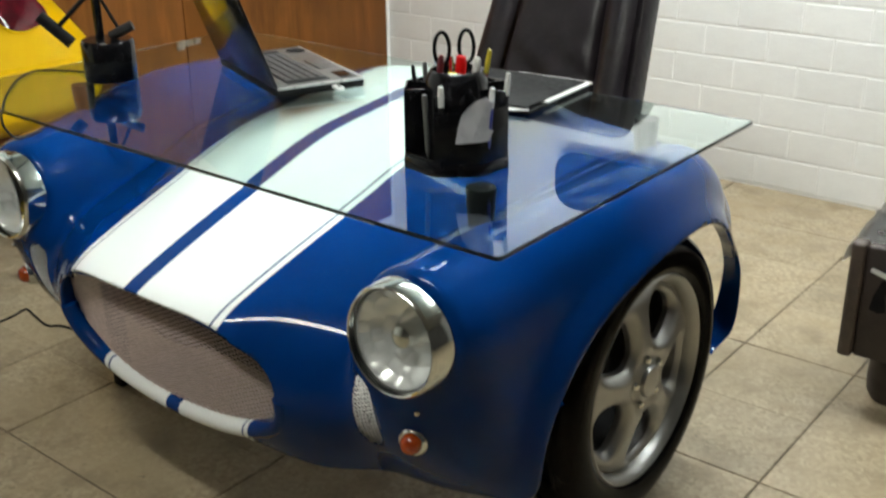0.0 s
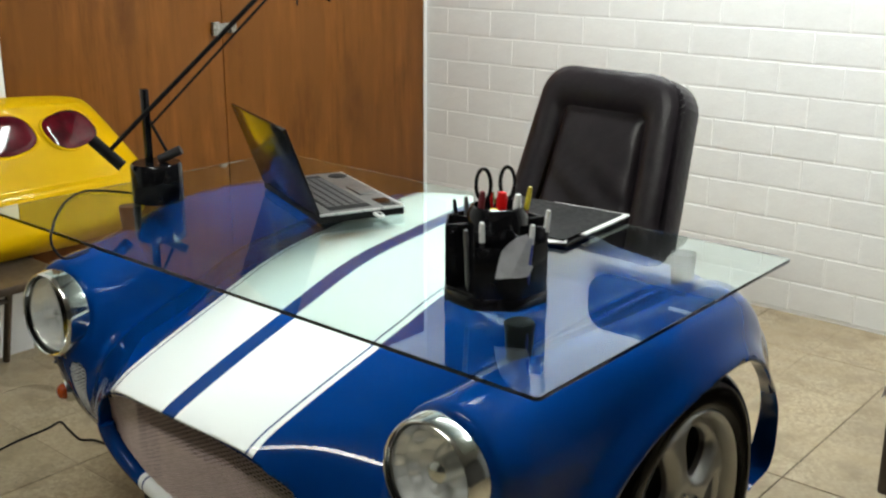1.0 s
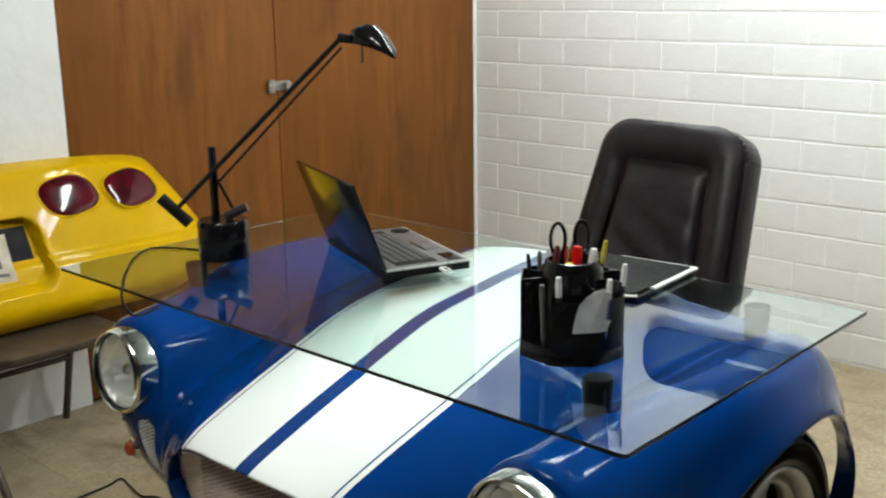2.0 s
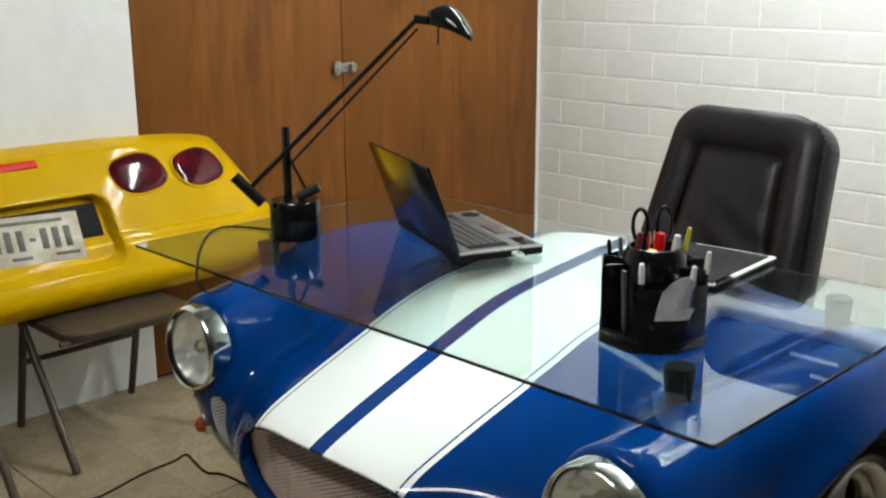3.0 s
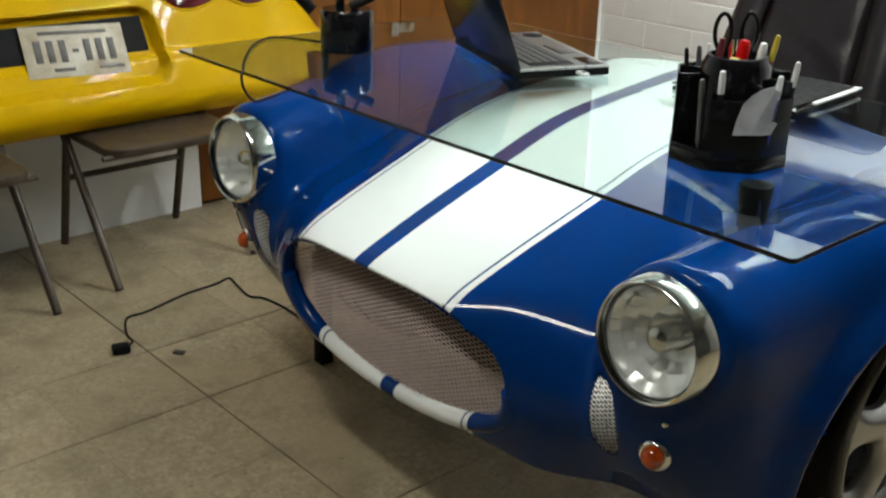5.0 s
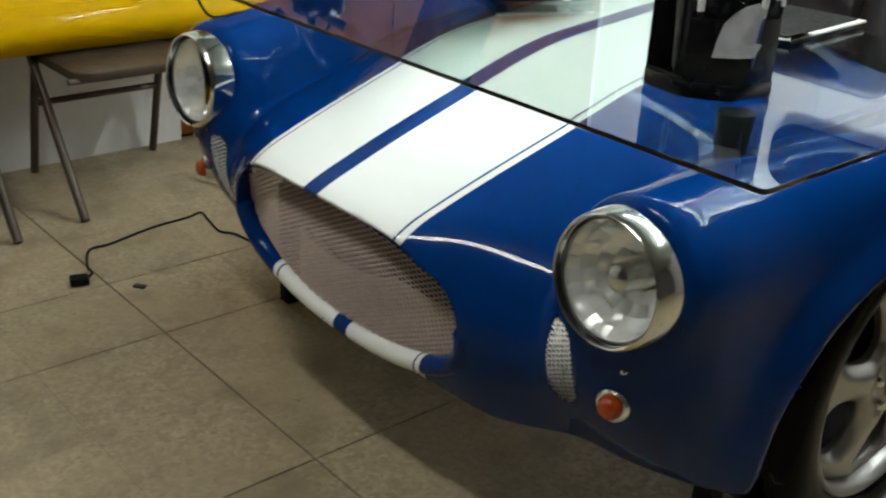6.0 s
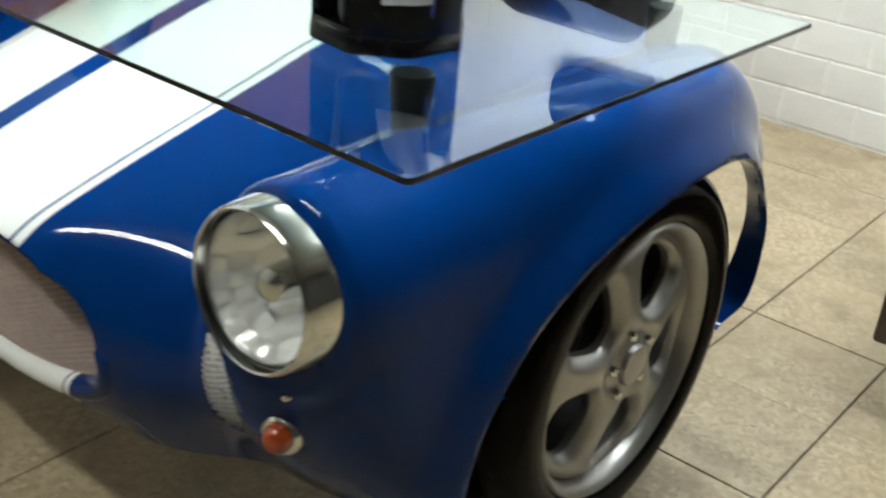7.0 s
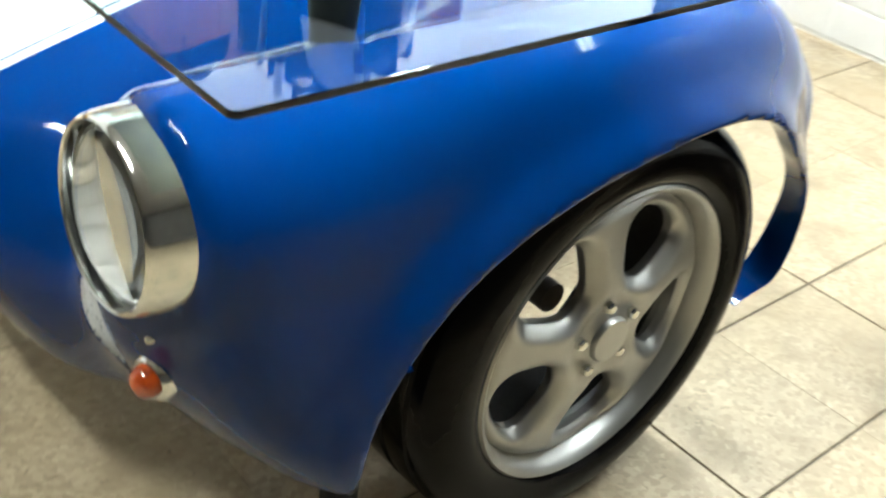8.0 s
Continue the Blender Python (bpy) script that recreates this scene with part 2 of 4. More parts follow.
def smooth_path(points, n=12):
    pts = [Vector(p) for p in points]
    out = []
    for i in range(len(pts) - 1):
        p0, p1, p2, p3 = pts[max(i - 1, 0)], pts[i], pts[i + 1], pts[min(i + 2, len(pts) - 1)]
        for k in range(n):
            t = k / n
            out.append(0.5 * ((2 * p1) + (p2 - p0) * t + (2 * p0 - 5 * p1 + 4 * p2 - p3) * t * t + (3 * p1 - p0 - 3 * p2 + p3) * t ** 3))
    return out + [pts[-1]]


def tube(points, radius, n=10, bm=None, caps=True):
    bm = bm or bmesh.new()
    pts = [Vector(p) for p in points]
    rings, up = [], None
    for i, p in enumerate(pts):
        d = (pts[min(i + 1, len(pts) - 1)] - pts[max(i - 1, 0)]).normalized()
        if up is None:
            up = d.orthogonal().normalized()
        up = (up - d * up.dot(d)).normalized()
        side = d.cross(up)
        r = radius(i / (len(pts) - 1)) if callable(radius) else radius
        rings.append([bm.verts.new(p + r * (math.cos(2 * math.pi * k / n) * up + math.sin(2 * math.pi * k / n) * side)) for k in range(n)])
    for a, b in zip(rings, rings[1:]):
        for k in range(n):
            bm.faces.new((a[k], a[(k + 1) % n], b[(k + 1) % n], b[k]))
    if caps:
        bm.faces.new(rings[0][::-1])
        bm.faces.new(rings[-1])
    return bm


def slab(outline, z0, z1, bevel=0.0):
    """A plate with the given (x, y) outline between two heights."""
    bm = bmesh.new()
    low = [bm.verts.new((x, y, z0)) for x, y in outline]
    high = [bm.verts.new((x, y, z1)) for x, y in outline]
    n = len(outline)
    bm.faces.new(low[::-1])
    bm.faces.new(high)
    for i in range(n):
        bm.faces.new((low[i], low[(i + 1) % n], high[(i + 1) % n], high[i]))
    bmesh.ops.recalc_face_normals(bm, faces=bm.faces)
    if bevel:
        bmesh.ops.bevel(bm, geom=bm.edges[:], offset=bevel, segments=2, profile=0.5, affect="EDGES")
    return bm


def rounded(w, h, r, n=6, power=None):
    """The outline of a rectangle w by h with round corners."""
    out = []
    for sx, sy, a in ((1, 1, 0), (-1, 1, 90), (-1, -1, 180), (1, -1, 270)):
        for k in range(n + 1):
            b = radians(a + 90 * k / n)
            out.append((sx * (w / 2 - r) + r * math.cos(b), sy * (h / 2 - r) + r * math.sin(b)))
    return out


def placed(bm, m):
    bm.transform(m)
    return bm


AHEAD = Matrix.Rotation(radians(90), 4, "X")      # local z turns to -y, the way the car looks


# ---- room ----
def room_wall(name, x0, x1, y0, y1, material=WHITE_WALL):
    return tagged(part(name, box((x0 + x1) / 2, (y0 + y1) / 2, CEIL / 2, x1 - x0, y1 - y0, CEIL, 0), material, smooth=False), "painted brick wall" if material is WHITE_WALL else "added dark grey wall out of view, limits bounced light", "wall", kind="structure")


DOOR0, DOOR1, DOOR_TOP = 0.69, 2.738, 2.1
wall_north = room_wall("wall_north", LEFT - 0.15, RIGHT + 0.15, BACK + 0.006, BACK + 0.16)
# east and south walls are added out of view, dark to cut ambient light
wall_east = room_wall("wall_east", RIGHT, RIGHT + 0.15, FRONT, BACK + 0.006, UNSEEN_WALL)
wall_south = room_wall("wall_south", LEFT - 0.15, RIGHT + 0.15, FRONT - 0.15, FRONT, UNSEEN_WALL)
bm = box(LEFT - 0.075, (FRONT + DOOR0) / 2, CEIL / 2, 0.15, DOOR0 - FRONT, CEIL, 0)
box(LEFT - 0.075, (DOOR1 + BACK) / 2 + 0.003, CEIL / 2, 0.15, BACK - DOOR1 + 0.006, CEIL, 0, bm=bm)
box(LEFT - 0.075, (DOOR0 + DOOR1) / 2, (CEIL + DOOR_TOP) / 2, 0.15, DOOR1 - DOOR0, CEIL - DOOR_TOP, 0, bm=bm)
wall_west = tagged(part("wall_west", bm, WHITE_WALL, smooth=False), "white painted brick wall with a double door", "wall", kind="structure")
tagged(part("ceiling", box((LEFT + RIGHT) / 2, (FRONT + BACK) / 2, CEIL + 0.05, RIGHT - LEFT + 0.6, BACK - FRONT + 0.6, 0.1, 0), CEILING, smooth=False), "plain grey flat ceiling", "ceiling", kind="structure")
floor = tagged(part("floor", box((LEFT + RIGHT) / 2, (FRONT + BACK) / 2, -0.054, RIGHT - LEFT + 0.6, BACK - FRONT + 0.6, 0.1, 0), GROUT, smooth=False), "worn beige terrazzo tile floor with dark joints", "floor", kind="structure")

# double door of stained plywood
SEAM = 1.578
door = thing("door_1", LEFT, SEAM, 0, "closed brown stained plywood double door with a hasp", "door", kind="structure")
for y0, y1 in ((DOOR0 + 0.004, SEAM - 0.002), (SEAM + 0.002, DOOR1 - 0.004)):
    part("door_leaf", box(LEFT - 0.015, (y0 + y1) / 2, DOOR_TOP / 2 + 0.006, 0.03, y1 - y0, DOOR_TOP - 0.016, 0.002), WOOD, door)
part("door_backing", box(LEFT - 0.10, SEAM, DOOR_TOP / 2, 0.04, DOOR1 - DOOR0 - 0.004, DOOR_TOP - 0.002, 0), BLACK_MATT, door)
hasp = part("hasp", box(LEFT + 0.004, SEAM + 0.01, 1.035, 0.006, 0.11, 0.035, 0.001), ZINC, door, "steel hasp plate")
bm = box(LEFT + 0.014, SEAM - 0.04, 1.035, 0.012, 0.03, 0.05, 0.002)
box(LEFT + 0.018, SEAM + 0.035, 1.032, 0.02, 0.022, 0.03, 0.003, bm=bm)
part("bolt", bm, ZINC, door, "steel door bolt")
bm = bmesh.new()
for y, z in ((SEAM - 0.05, 1.055), (SEAM + 0.06, 1.052), (SEAM - 0.05, 1.015), (SEAM + 0.06, 1.018)):
    merge(bm, lathe([(0.005, 0), (0.005, 0.003), (0.0, 0.0045)], 8, Matrix.Translation((LEFT + 0.006, y, z)) @ Matrix.Rotation(radians(90), 4, "Y")))
part("screws", bm, DARK_METAL, door)

# ceiling tubes
def tube_fixture(x, y, light):
    f = thing("fluorescent_light", x, y, CEIL, "white ceiling fixture with lit fluorescent tubes", "lamp", "ceiling tubes")
    turn = Matrix.Translation((x, y, 0))
    part("housing", placed(box(0, 0, CEIL - 0.03, 1.24, 0.16, 0.05, 0.008), turn), PAPER, f)
    for s in (-0.045, 0.045):
        part("tube", placed(tube([(-0.6, s, CEIL - 0.08), (0.6, s, CEIL - 0.08)], 0.018, 12), turn), light, f)
    return f


for x in (-0.30, 1.05):
    tube_fixture(x, 1.70, TUBE_LIGHT)
tube_fixture(0.30, -0.92, FRONT_TUBE_LIGHT)


# ---- the desk made of a sports car's front ----
def smax(a, b, k):
    h = np.maximum(k - np.abs(a - b), 0) / k
    return np.maximum(a, b) + h * h * k / 4


def smin(a, b, k):
    return -smax(-a, -b, k)


def step(a, b, v):
    t = np.clip((v - a) / (b - a), 0, 1)
    return t * t * (3 - 2 * t)


WHEEL_Y, WHEEL_Z = 0.680, 0.305
ARCH, ARCH_Z, ARCH_FRONT = 0.346, 0.290, 0.397
MOUTH_Z, MOUTH_W, MOUTH_H = 0.415, 0.318, 0.133


def arch_reach(dy, dz):
    """The wheel arch's radius, wider low behind the wheel."""
    high = np.degrees(np.arctan2(dz, np.maximum(dy, 1e-4)))
    return ARCH + 0.062 * np.where(dy > 0, 1 - step(10, 46, high), 0.0)


def body_field(x, y, z):
    """Below zero inside the car's solid form."""
    ax = np.abs(x)
    hood = 0.556 + 0.415 * y - 0.195 * y * y - 0.40 * x * x + 0.012 * np.exp(-((y - 0.5) / 0.15) ** 2)
    crest = 0.752 - 0.27 * (y - 0.67) ** 2 - 2.0 * np.maximum(y - 0.80, 0) ** 2
    mid = 0.575 + 0.095 * step(0.1, 0.6, y)
    narrow = 2.6 + 4.6 * (1 - step(0.10, 0.42, y)) * (ax < mid)
    fender = crest - np.where(ax < mid, narrow, 1.2) * (ax - mid) ** 2
    top = smax(hood, fender, 0.06)
    f_top = (z - top) * 0.88
    front = 0.004 + 0.315 * x * x - 0.075 * np.exp(-(x / 0.24) ** 6) * step(0.40, 0.50, z) + (1.25 + 0.5 * step(0.32, 0.46, ax)) * np.maximum(0.5 - z, 0) ** 2 + 0.018 * np.exp(-((ax - 0.445) / 0.075) ** 2) * (1 - step(0.46, 0.54, z))
    f_front = (front - y) * 0.92
    near = np.exp(-((y - 0.64) / np.where(y > 0.64, 0.39, 0.31)) ** 2)
    side = 0.676 + 0.068 * near - 0.05 * np.maximum(0.45 - z, 0) - 0.010 * step(0.92, 1.04, y)
    dy = (y - WHEEL_Y) * np.where(y < WHEEL_Y, ARCH / ARCH_FRONT, 1.0)
    ring = np.sqrt(dy ** 2 + (z - ARCH_Z) ** 2)
    reach = ring - arch_reach(dy, z - ARCH_Z)
    side = side + 0.026 * np.exp(-(reach / 0.036) ** 2) + 0.008 * np.exp(-(reach / 0.10) ** 2) - 0.008
    f_side = ax - side
    body = smax(smax(f_top, f_side, 0.125 - 0.035 * step(0.28, 0.52, y)), f_front, 0.095 + 0.07 * step(0.24, 0.40, ax) * (1 - step(0.46, 0.58, ax)) - 0.04 * step(0.50, 0.58, ax))
    # rounded housing round each headlight
    pod = np.sqrt((ax - 0.554) ** 2 + (z - 0.588) ** 2) - 0.107
    pod = smax(pod, 0.130 - y, 0.02)
    pod = np.maximum(pod, y - 0.30)
    return smin(body, pod, 0.05)


def body_keep(x, y, z):
    """Above zero where the shell is left standing."""
    ax = np.abs(x)
    mouth = ((ax / MOUTH_W) ** 2.4 + (np.abs(z - MOUTH_Z) / MOUTH_H) ** 2.4 + 1e-9) ** (1 / 2.4) - 1
    mouth = np.where(y < 0.3, mouth * 0.15, 1.0)
    dy = (y - WHEEL_Y) * np.where(y < WHEEL_Y, ARCH / ARCH_FRONT, 1.0)
    arch = np.where(ax > 0.3, np.sqrt(dy ** 2 + (z - ARCH_Z) ** 2) - arch_reach(dy, z - ARCH_Z), 1.0)
    arch = np.where((ax > 0.3) & (np.abs(dy) < ARCH) & (z < ARCH_Z), np.minimum(arch, np.abs(dy) - ARCH), arch)
    lamp_hole = np.where(y < 0.25, np.sqrt((ax - 0.554) ** 2 + (z - 0.588) ** 2) - 0.0955, 1.0)
    floor_cut = z - np.where(y > 0.8, 0.452, 0.282 - 0.034 * step(0.18, 0.42, ax))
    tail = np.minimum(0.95 + 0.10 * step(0.32, 0.58, ax), 1.022 + 0.30 * (z - 0.452)) - y
    trim = y - 0.38 * x * x + 0.6 * step(0.28, 0.34, ax) + 0.6 * (1 - step(0.44, 0.50, z))
    duct = ((np.abs(ax - 0.474) / 0.026) ** 3 + (np.abs(z - 0.424) / 0.072) ** 3 + 1e-9) ** (1 / 3) - 1
    duct = np.where(y < 0.3, duct * 0.03, 1.0)
    return np.minimum.reduce([mouth, duct, lamp_hole, arch, floor_cut, tail, trim])


def gradient(f, p, e=0.002):
    g = np.stack([(f(*(p + e * v).T) - f(*(p - e * v).T)) / (2 * e) for v in np.eye(3)], axis=1)
    return g


def pull(f, p):
    g = gradient(f, p)
    return p - g * (f(*p.T) / np.maximum((g * g).sum(1), 1e-6))[:, None]


def shell_mesh(field, keep, low, high, cell):
    """The zero surface of a field, as quads, trimmed by a second one."""
    n = [int(round((h - l) / cell)) + 1 for l, h in zip(low, high)]
    axes = [l + cell * np.arange(k) for l, k in zip(low, n)]
    grid = np.meshgrid(*axes, indexing="ij")
    v = field(*grid)
    inside = v < 0
    total = np.zeros((n[0] - 1, n[1] - 1, n[2] - 1), int)
    for i in (0, 1):
        for j in (0, 1):
            for k in (0, 1):
                total += inside[i:n[0] - 1 + i, j:n[1] - 1 + j, k:n[2] - 1 + k]
    cut = (total > 0) & (total < 8)
    index = -np.ones(cut.shape, int)
    cells = np.argwhere(cut)
    index[cut] = np.arange(len(cells))
    points = np.array(low) + (cells + 0.5) * cell
    for _ in range(6):
        move = pull(field, points) - points
        points = points + np.clip(move, -cell, cell)
    quads = []
    for axis in range(3):
        a, b = [(1, 2), (2, 0), (0, 1)][axis]
        lo = [slice(None)] * 3
        hi = [slice(None)] * 3
        lo[axis], hi[axis] = slice(0, n[axis] - 1), slice(1, n[axis])
        s0, s1 = inside[tuple(lo)], inside[tuple(hi)]
        e = np.argwhere(s0 != s1)
        e = e[(e[:, a] > 0) & (e[:, b] > 0) & (e[:, a] < n[a] - 1) & (e[:, b] < n[b] - 1)]
        flip = s0[tuple(e.T)]
        q = []
        for da, db in ((1, 1), (0, 1), (0, 0), (1, 0)):
            c = e.copy()
            c[:, a] -= da
            c[:, b] -= db
            q.append(index[tuple(c.T)])
        q = np.stack(q, 1)
        q[~flip] = q[~flip][:, ::-1]
        quads.append(q)
    quads = np.concatenate(quads)
    kept = keep(*points.T)
    quads = quads[(kept[quads] > 0).any(1) & (quads >= 0).all(1)]
    edge = kept <= 0
    rim = points[edge]
    begun = rim.copy()
    for _ in range(14):
        rim = rim + np.clip(pull(keep, rim) - rim, -cell, cell)
        rim = rim + np.clip(pull(field, rim) - rim, -cell, cell)
        rim = begun + np.clip(rim - begun, -1.6 * cell, 1.6 * cell)
    points[edge] = rim
    used = np.unique(quads)
    renum = -np.ones(len(points), int)
    renum[used] = np.arange(len(used))
    me = bpy.data.meshes.new("body")
    me.from_pydata(points[used].tolist(), [], renum[quads].tolist())
    me.update()
    return me


def surface_z(x, y):
    """The height of the car's skin at a place."""
    lo, hi = 0.3, 0.9
    for _ in range(40):
        mid = (lo + hi) / 2
        if body_field(np.array([x]), np.array([y]), np.array([mid]))[0] < 0:
            lo = mid
        else:
            hi = mid
    return lo


def surface_y(x, z):
    """How far forward the car's skin stands at a place of its face."""
    lo, hi = -0.2, 0.5
    for _ in range(40):
        mid = (lo + hi) / 2
        if body_field(np.array([x]), np.array([mid]), np.array([z]))[0] > 0:
            lo = mid
        else:
            hi = mid
    return lo


desk = thing("car_desk", 0, 0.5, 0, "glossy blue sports car front with white stripes used as a desk", "desk")
me = shell_mesh(body_field, body_keep, (-0.84, -0.16, 0.10), (0.84, 1.18, 0.84), 0.0105)
me.shade_smooth()
me.materials.append(PAINT)
body = attach(new("body", me), desk)
tagged(body, "glossy blue fibreglass shell with twin white stripes")
sol = body.modifiers.new("thickness", "SOLIDIFY")
sol.thickness, sol.offset = 0.007, -1

# rolled lower lip of the mouth
lip = []
for k in range(49):
    a = math.pi * (1.0 - 0.0) + math.pi * k / 48
    c, s = math.cos(a), math.sin(a)
    lx, lz = MOUTH_W * math.copysign(abs(c) ** (2 / 2.4), c), MOUTH_Z - MOUTH_H * abs(s) ** (2 / 2.4)
    lip.append((lx, surface_y(abs(lx) + 0.004, lz) + 0.014, lz))
part("lower_lip", tube(lip, 0.0175, 14), PAINT, desk, "rounded lower lip with white stripes")


def grille_y(x, z):
    return 0.016 + 0.32 * x * x + 0.25 * (MOUTH_Z + MOUTH_H - z)


bm = bmesh.new()
loop = []
for k in range(97):
    a = 2 * math.pi * k / 96
    c, s = math.cos(a), math.sin(a)
    lx, lz = MOUTH_W * math.copysign(abs(c) ** (2 / 2.4), c), MOUTH_Z + MOUTH_H * math.copysign(abs(s) ** (2 / 2.4), s)
    y0 = max(surface_y(abs(lx) + 0.002, min(lz, 0.52)) + 0.003, 0.38 * lx * lx + 0.003)
    y1 = max(grille_y(lx, lz) + 0.006, y0 + 0.012)
    loop.append([bm.verts.new((lx * e, y, MOUTH_Z + (lz - MOUTH_Z) * e)) for e, y in ((1.004, y0), (0.992, y1), (1.02, y1), (1.03, y0 + 0.004))])
for a, b in zip(loop, loop[1:]):
    for j in range(4):
        bm.faces.new((a[j], a[(j + 1) % 4], b[(j + 1) % 4], b[j]))
bmesh.ops.recalc_face_normals(bm, faces=bm.faces)
part("mouth_return", bm, PAINT_PLAIN, desk, "blue inner edge of the mouth")


def wire_mesh(x0, x1, z0, z1, inside, depth, pitch, width):
    """A panel of crossed slanting wires that fills an outline."""
    bm = bmesh.new()
    cx, cz = (x0 + x1) / 2, (z0 + z1) / 2
    reach = abs(x1 - x0) + abs(z1 - z0)
    for slope in (1, -1):
        d = Vector((1, 0, 0.5 * slope)).normalized()
        nrm = Vector((-d.z, 0, d.x))
        for i in range(int(-reach / pitch), int(reach / pitch)):
            o = Vector((cx, 0, cz)) + nrm * i * pitch
            on = [k for k in range(-60, 61) if inside((o + d * reach * k / 60).x, (o + d * reach * k / 60).z)]
            if len(on) < 2:
                continue
            a, b = o + d * reach * on[0] / 60, o + d * reach * on[-1] / 60
            cuts = max(2, int((b - a).length / 0.04))
            prev = None
            for k in range(cuts + 1):
                p = a.lerp(b, k / cuts)
                y = depth(p.x, p.z) + 0.0012 * slope
                ring = [bm.verts.new((p.x + nrm.x * w, y + h, p.z + nrm.z * w)) for w, h in ((-width, 0), (0, -width), (width, 0), (0, width))]
                if prev:
                    for j in range(4):
                        bm.faces.new((prev[j], prev[(j + 1) % 4], ring[(j + 1) % 4], ring[j]))
                prev = ring
    bmesh.ops.recalc_face_normals(bm, faces=bm.faces)
    return bm


part("grille", wire_mesh(-MOUTH_W, MOUTH_W, MOUTH_Z - MOUTH_H, MOUTH_Z + MOUTH_H,
     lambda x, z: (abs(x) / MOUTH_W) ** 2.4 + (abs(z - MOUTH_Z) / MOUTH_H) ** 2.4 < 1.0,
     grille_y, 0.0084, 0.00135), GRILLE, desk, "fine diamond metal mesh grille", smooth=False)


def headlight(sx):
    x, z = 0.554 * sx, 0.588
    y = 0.109
    tilt = Matrix.Translation((x, y, z)) @ Matrix.Rotation(radians(-4), 4, "X") @ Matrix.Rotation(radians(-1 * sx), 4, "Z") @ AHEAD
    ring = part("headlight", lathe([(0.0845, 0.002), (0.0850, 0.012), (0.0858, 0.0225), (0.0872, 0.0272), (0.0894, 0.0285), (0.0918, 0.0262), (0.0940, 0.0200), (0.0962, 0.0100), (0.0980, -0.0030), (0.0992, -0.020), (0.0992, -0.085), (0.095, -0.085), (0.095, -0.012)], 72, tilt, True), CHROME, desk, "chrome ring of a round headlight")
    part("retaining_ring", lathe([(0.0815, 0.009), (0.0818, 0.0135), (0.0828, 0.0150), (0.0840, 0.0135), (0.0843, 0.008)], 64, tilt, True), ALLOY, ring, "dull retaining ring")
    part("reflector", lathe([(0.0, -0.046), (0.018, -0.045), (0.04, -0.038), (0.062, -0.024), (0.078, -0.005), (0.0845, 0.004), (0.086, 0.0), (0.064, -0.030), (0.04, -0.044), (0.0, -0.052)], 64, tilt), REFLECTOR, ring, "bright reflector bowl")
    part("bulb_shield", lathe([(0.0, 0.002), (0.010, 0.001), (0.0165, -0.003), (0.019, -0.010), (0.019, -0.036), (0.016, -0.036), (0.014, -0.010), (0.0, -0.004)], 28, tilt), CHROME, ring, "chrome cap before the bulb")
    part("bulb", lathe([(0.0, -0.014), (0.005, -0.016), (0.007, -0.022), (0.007, -0.044), (0.0, -0.044)], 16, tilt), PAPER, ring)
    bm = bmesh.new()
    dice = random.Random(11)
    # stepped sectors of the bowl, each leaning its own way
    for ringn, (ra, rb) in enumerate(((0.022, 0.036), (0.036, 0.051), (0.051, 0.066), (0.066, 0.0815))):
        n = (10, 16, 22, 28)[ringn]
        for k in range(n):
            a0, a1 = 2 * math.pi * (k + 0.3 * ringn) / n, 2 * math.pi * (k + 0.3 * ringn + 0.985) / n
            tx, ty, puff = dice.uniform(-0.22, 0.22), dice.uniform(-0.18, 0.18), dice.uniform(-0.001, 0.0034)
            rows = []
            for u in range(6):
                row = []
                for w in range(6):
                    r, a = ra + (rb - ra) * u / 5, a0 + (a1 - a0) * w / 5
                    e = puff * (1 - (2 * u / 5 - 1) ** 2) * (1 - (2 * w / 5 - 1) ** 2) + tx * (r - (ra + rb) / 2) + ty * r * (a - (a0 + a1) / 2)
                    row.append(bm.verts.new((r * math.cos(a), r * math.sin(a), -0.038 + 0.040 * (r / 0.084) ** 2 + e)))
                rows.append(row)
            for u in range(5):
                for w in range(5):
                    bm.faces.new((rows[u][w], rows[u + 1][w], rows[u + 1][w + 1], rows[u][w + 1]))
    part("facets", placed(bm, tilt), REFLECTOR, ring, "bright faceted reflector")
    lens = part("lens", lathe([(0.0825, 0.011), (0.077, 0.0185), (0.058, 0.0285), (0.03, 0.0350), (0.0, 0.0370), (0.0, 0.0350), (0.03, 0.0330), (0.058, 0.0265), (0.0765, 0.0165), (0.0815, 0.009)], 64, tilt), LAMP_GLASS, ring, "clear domed glass lens")
    lens.visible_shadow = False
    return ring


def turn_signal(sx):
    x, z = 0.563 * sx, 0.395
    y = surface_y(0.563, z)
    tilt = Matrix.Translation((x, y + 0.003, z)) @ Matrix.Rotation(radians(14 * sx), 4, "Z") @ AHEAD
    base = part("turn_signal", lathe([(0.027, -0.012), (0.027, 0.006), (0.025, 0.011), (0.022, 0.014), (0.0, 0.014)], 32, tilt), CHROME, desk, "chrome base of an amber turn signal")
    part("amber_lens", lathe([(0.0185, 0.012), (0.0185, 0.016), (0.017, 0.022), (0.0135, 0.027), (0.008, 0.030), (0.0, 0.031)], 32, tilt), AMBER, base, "amber plastic lens")
    lug = Matrix.Translation((0.585 * sx, surface_y(0.585, 0.462) - 0.002, 0.462)) @ AHEAD
    part("screw_head", lathe([(0.0045, -0.004), (0.0045, 0.002), (0.003, 0.004), (0.0, 0.0045)], 14, lug), CHROME, desk)


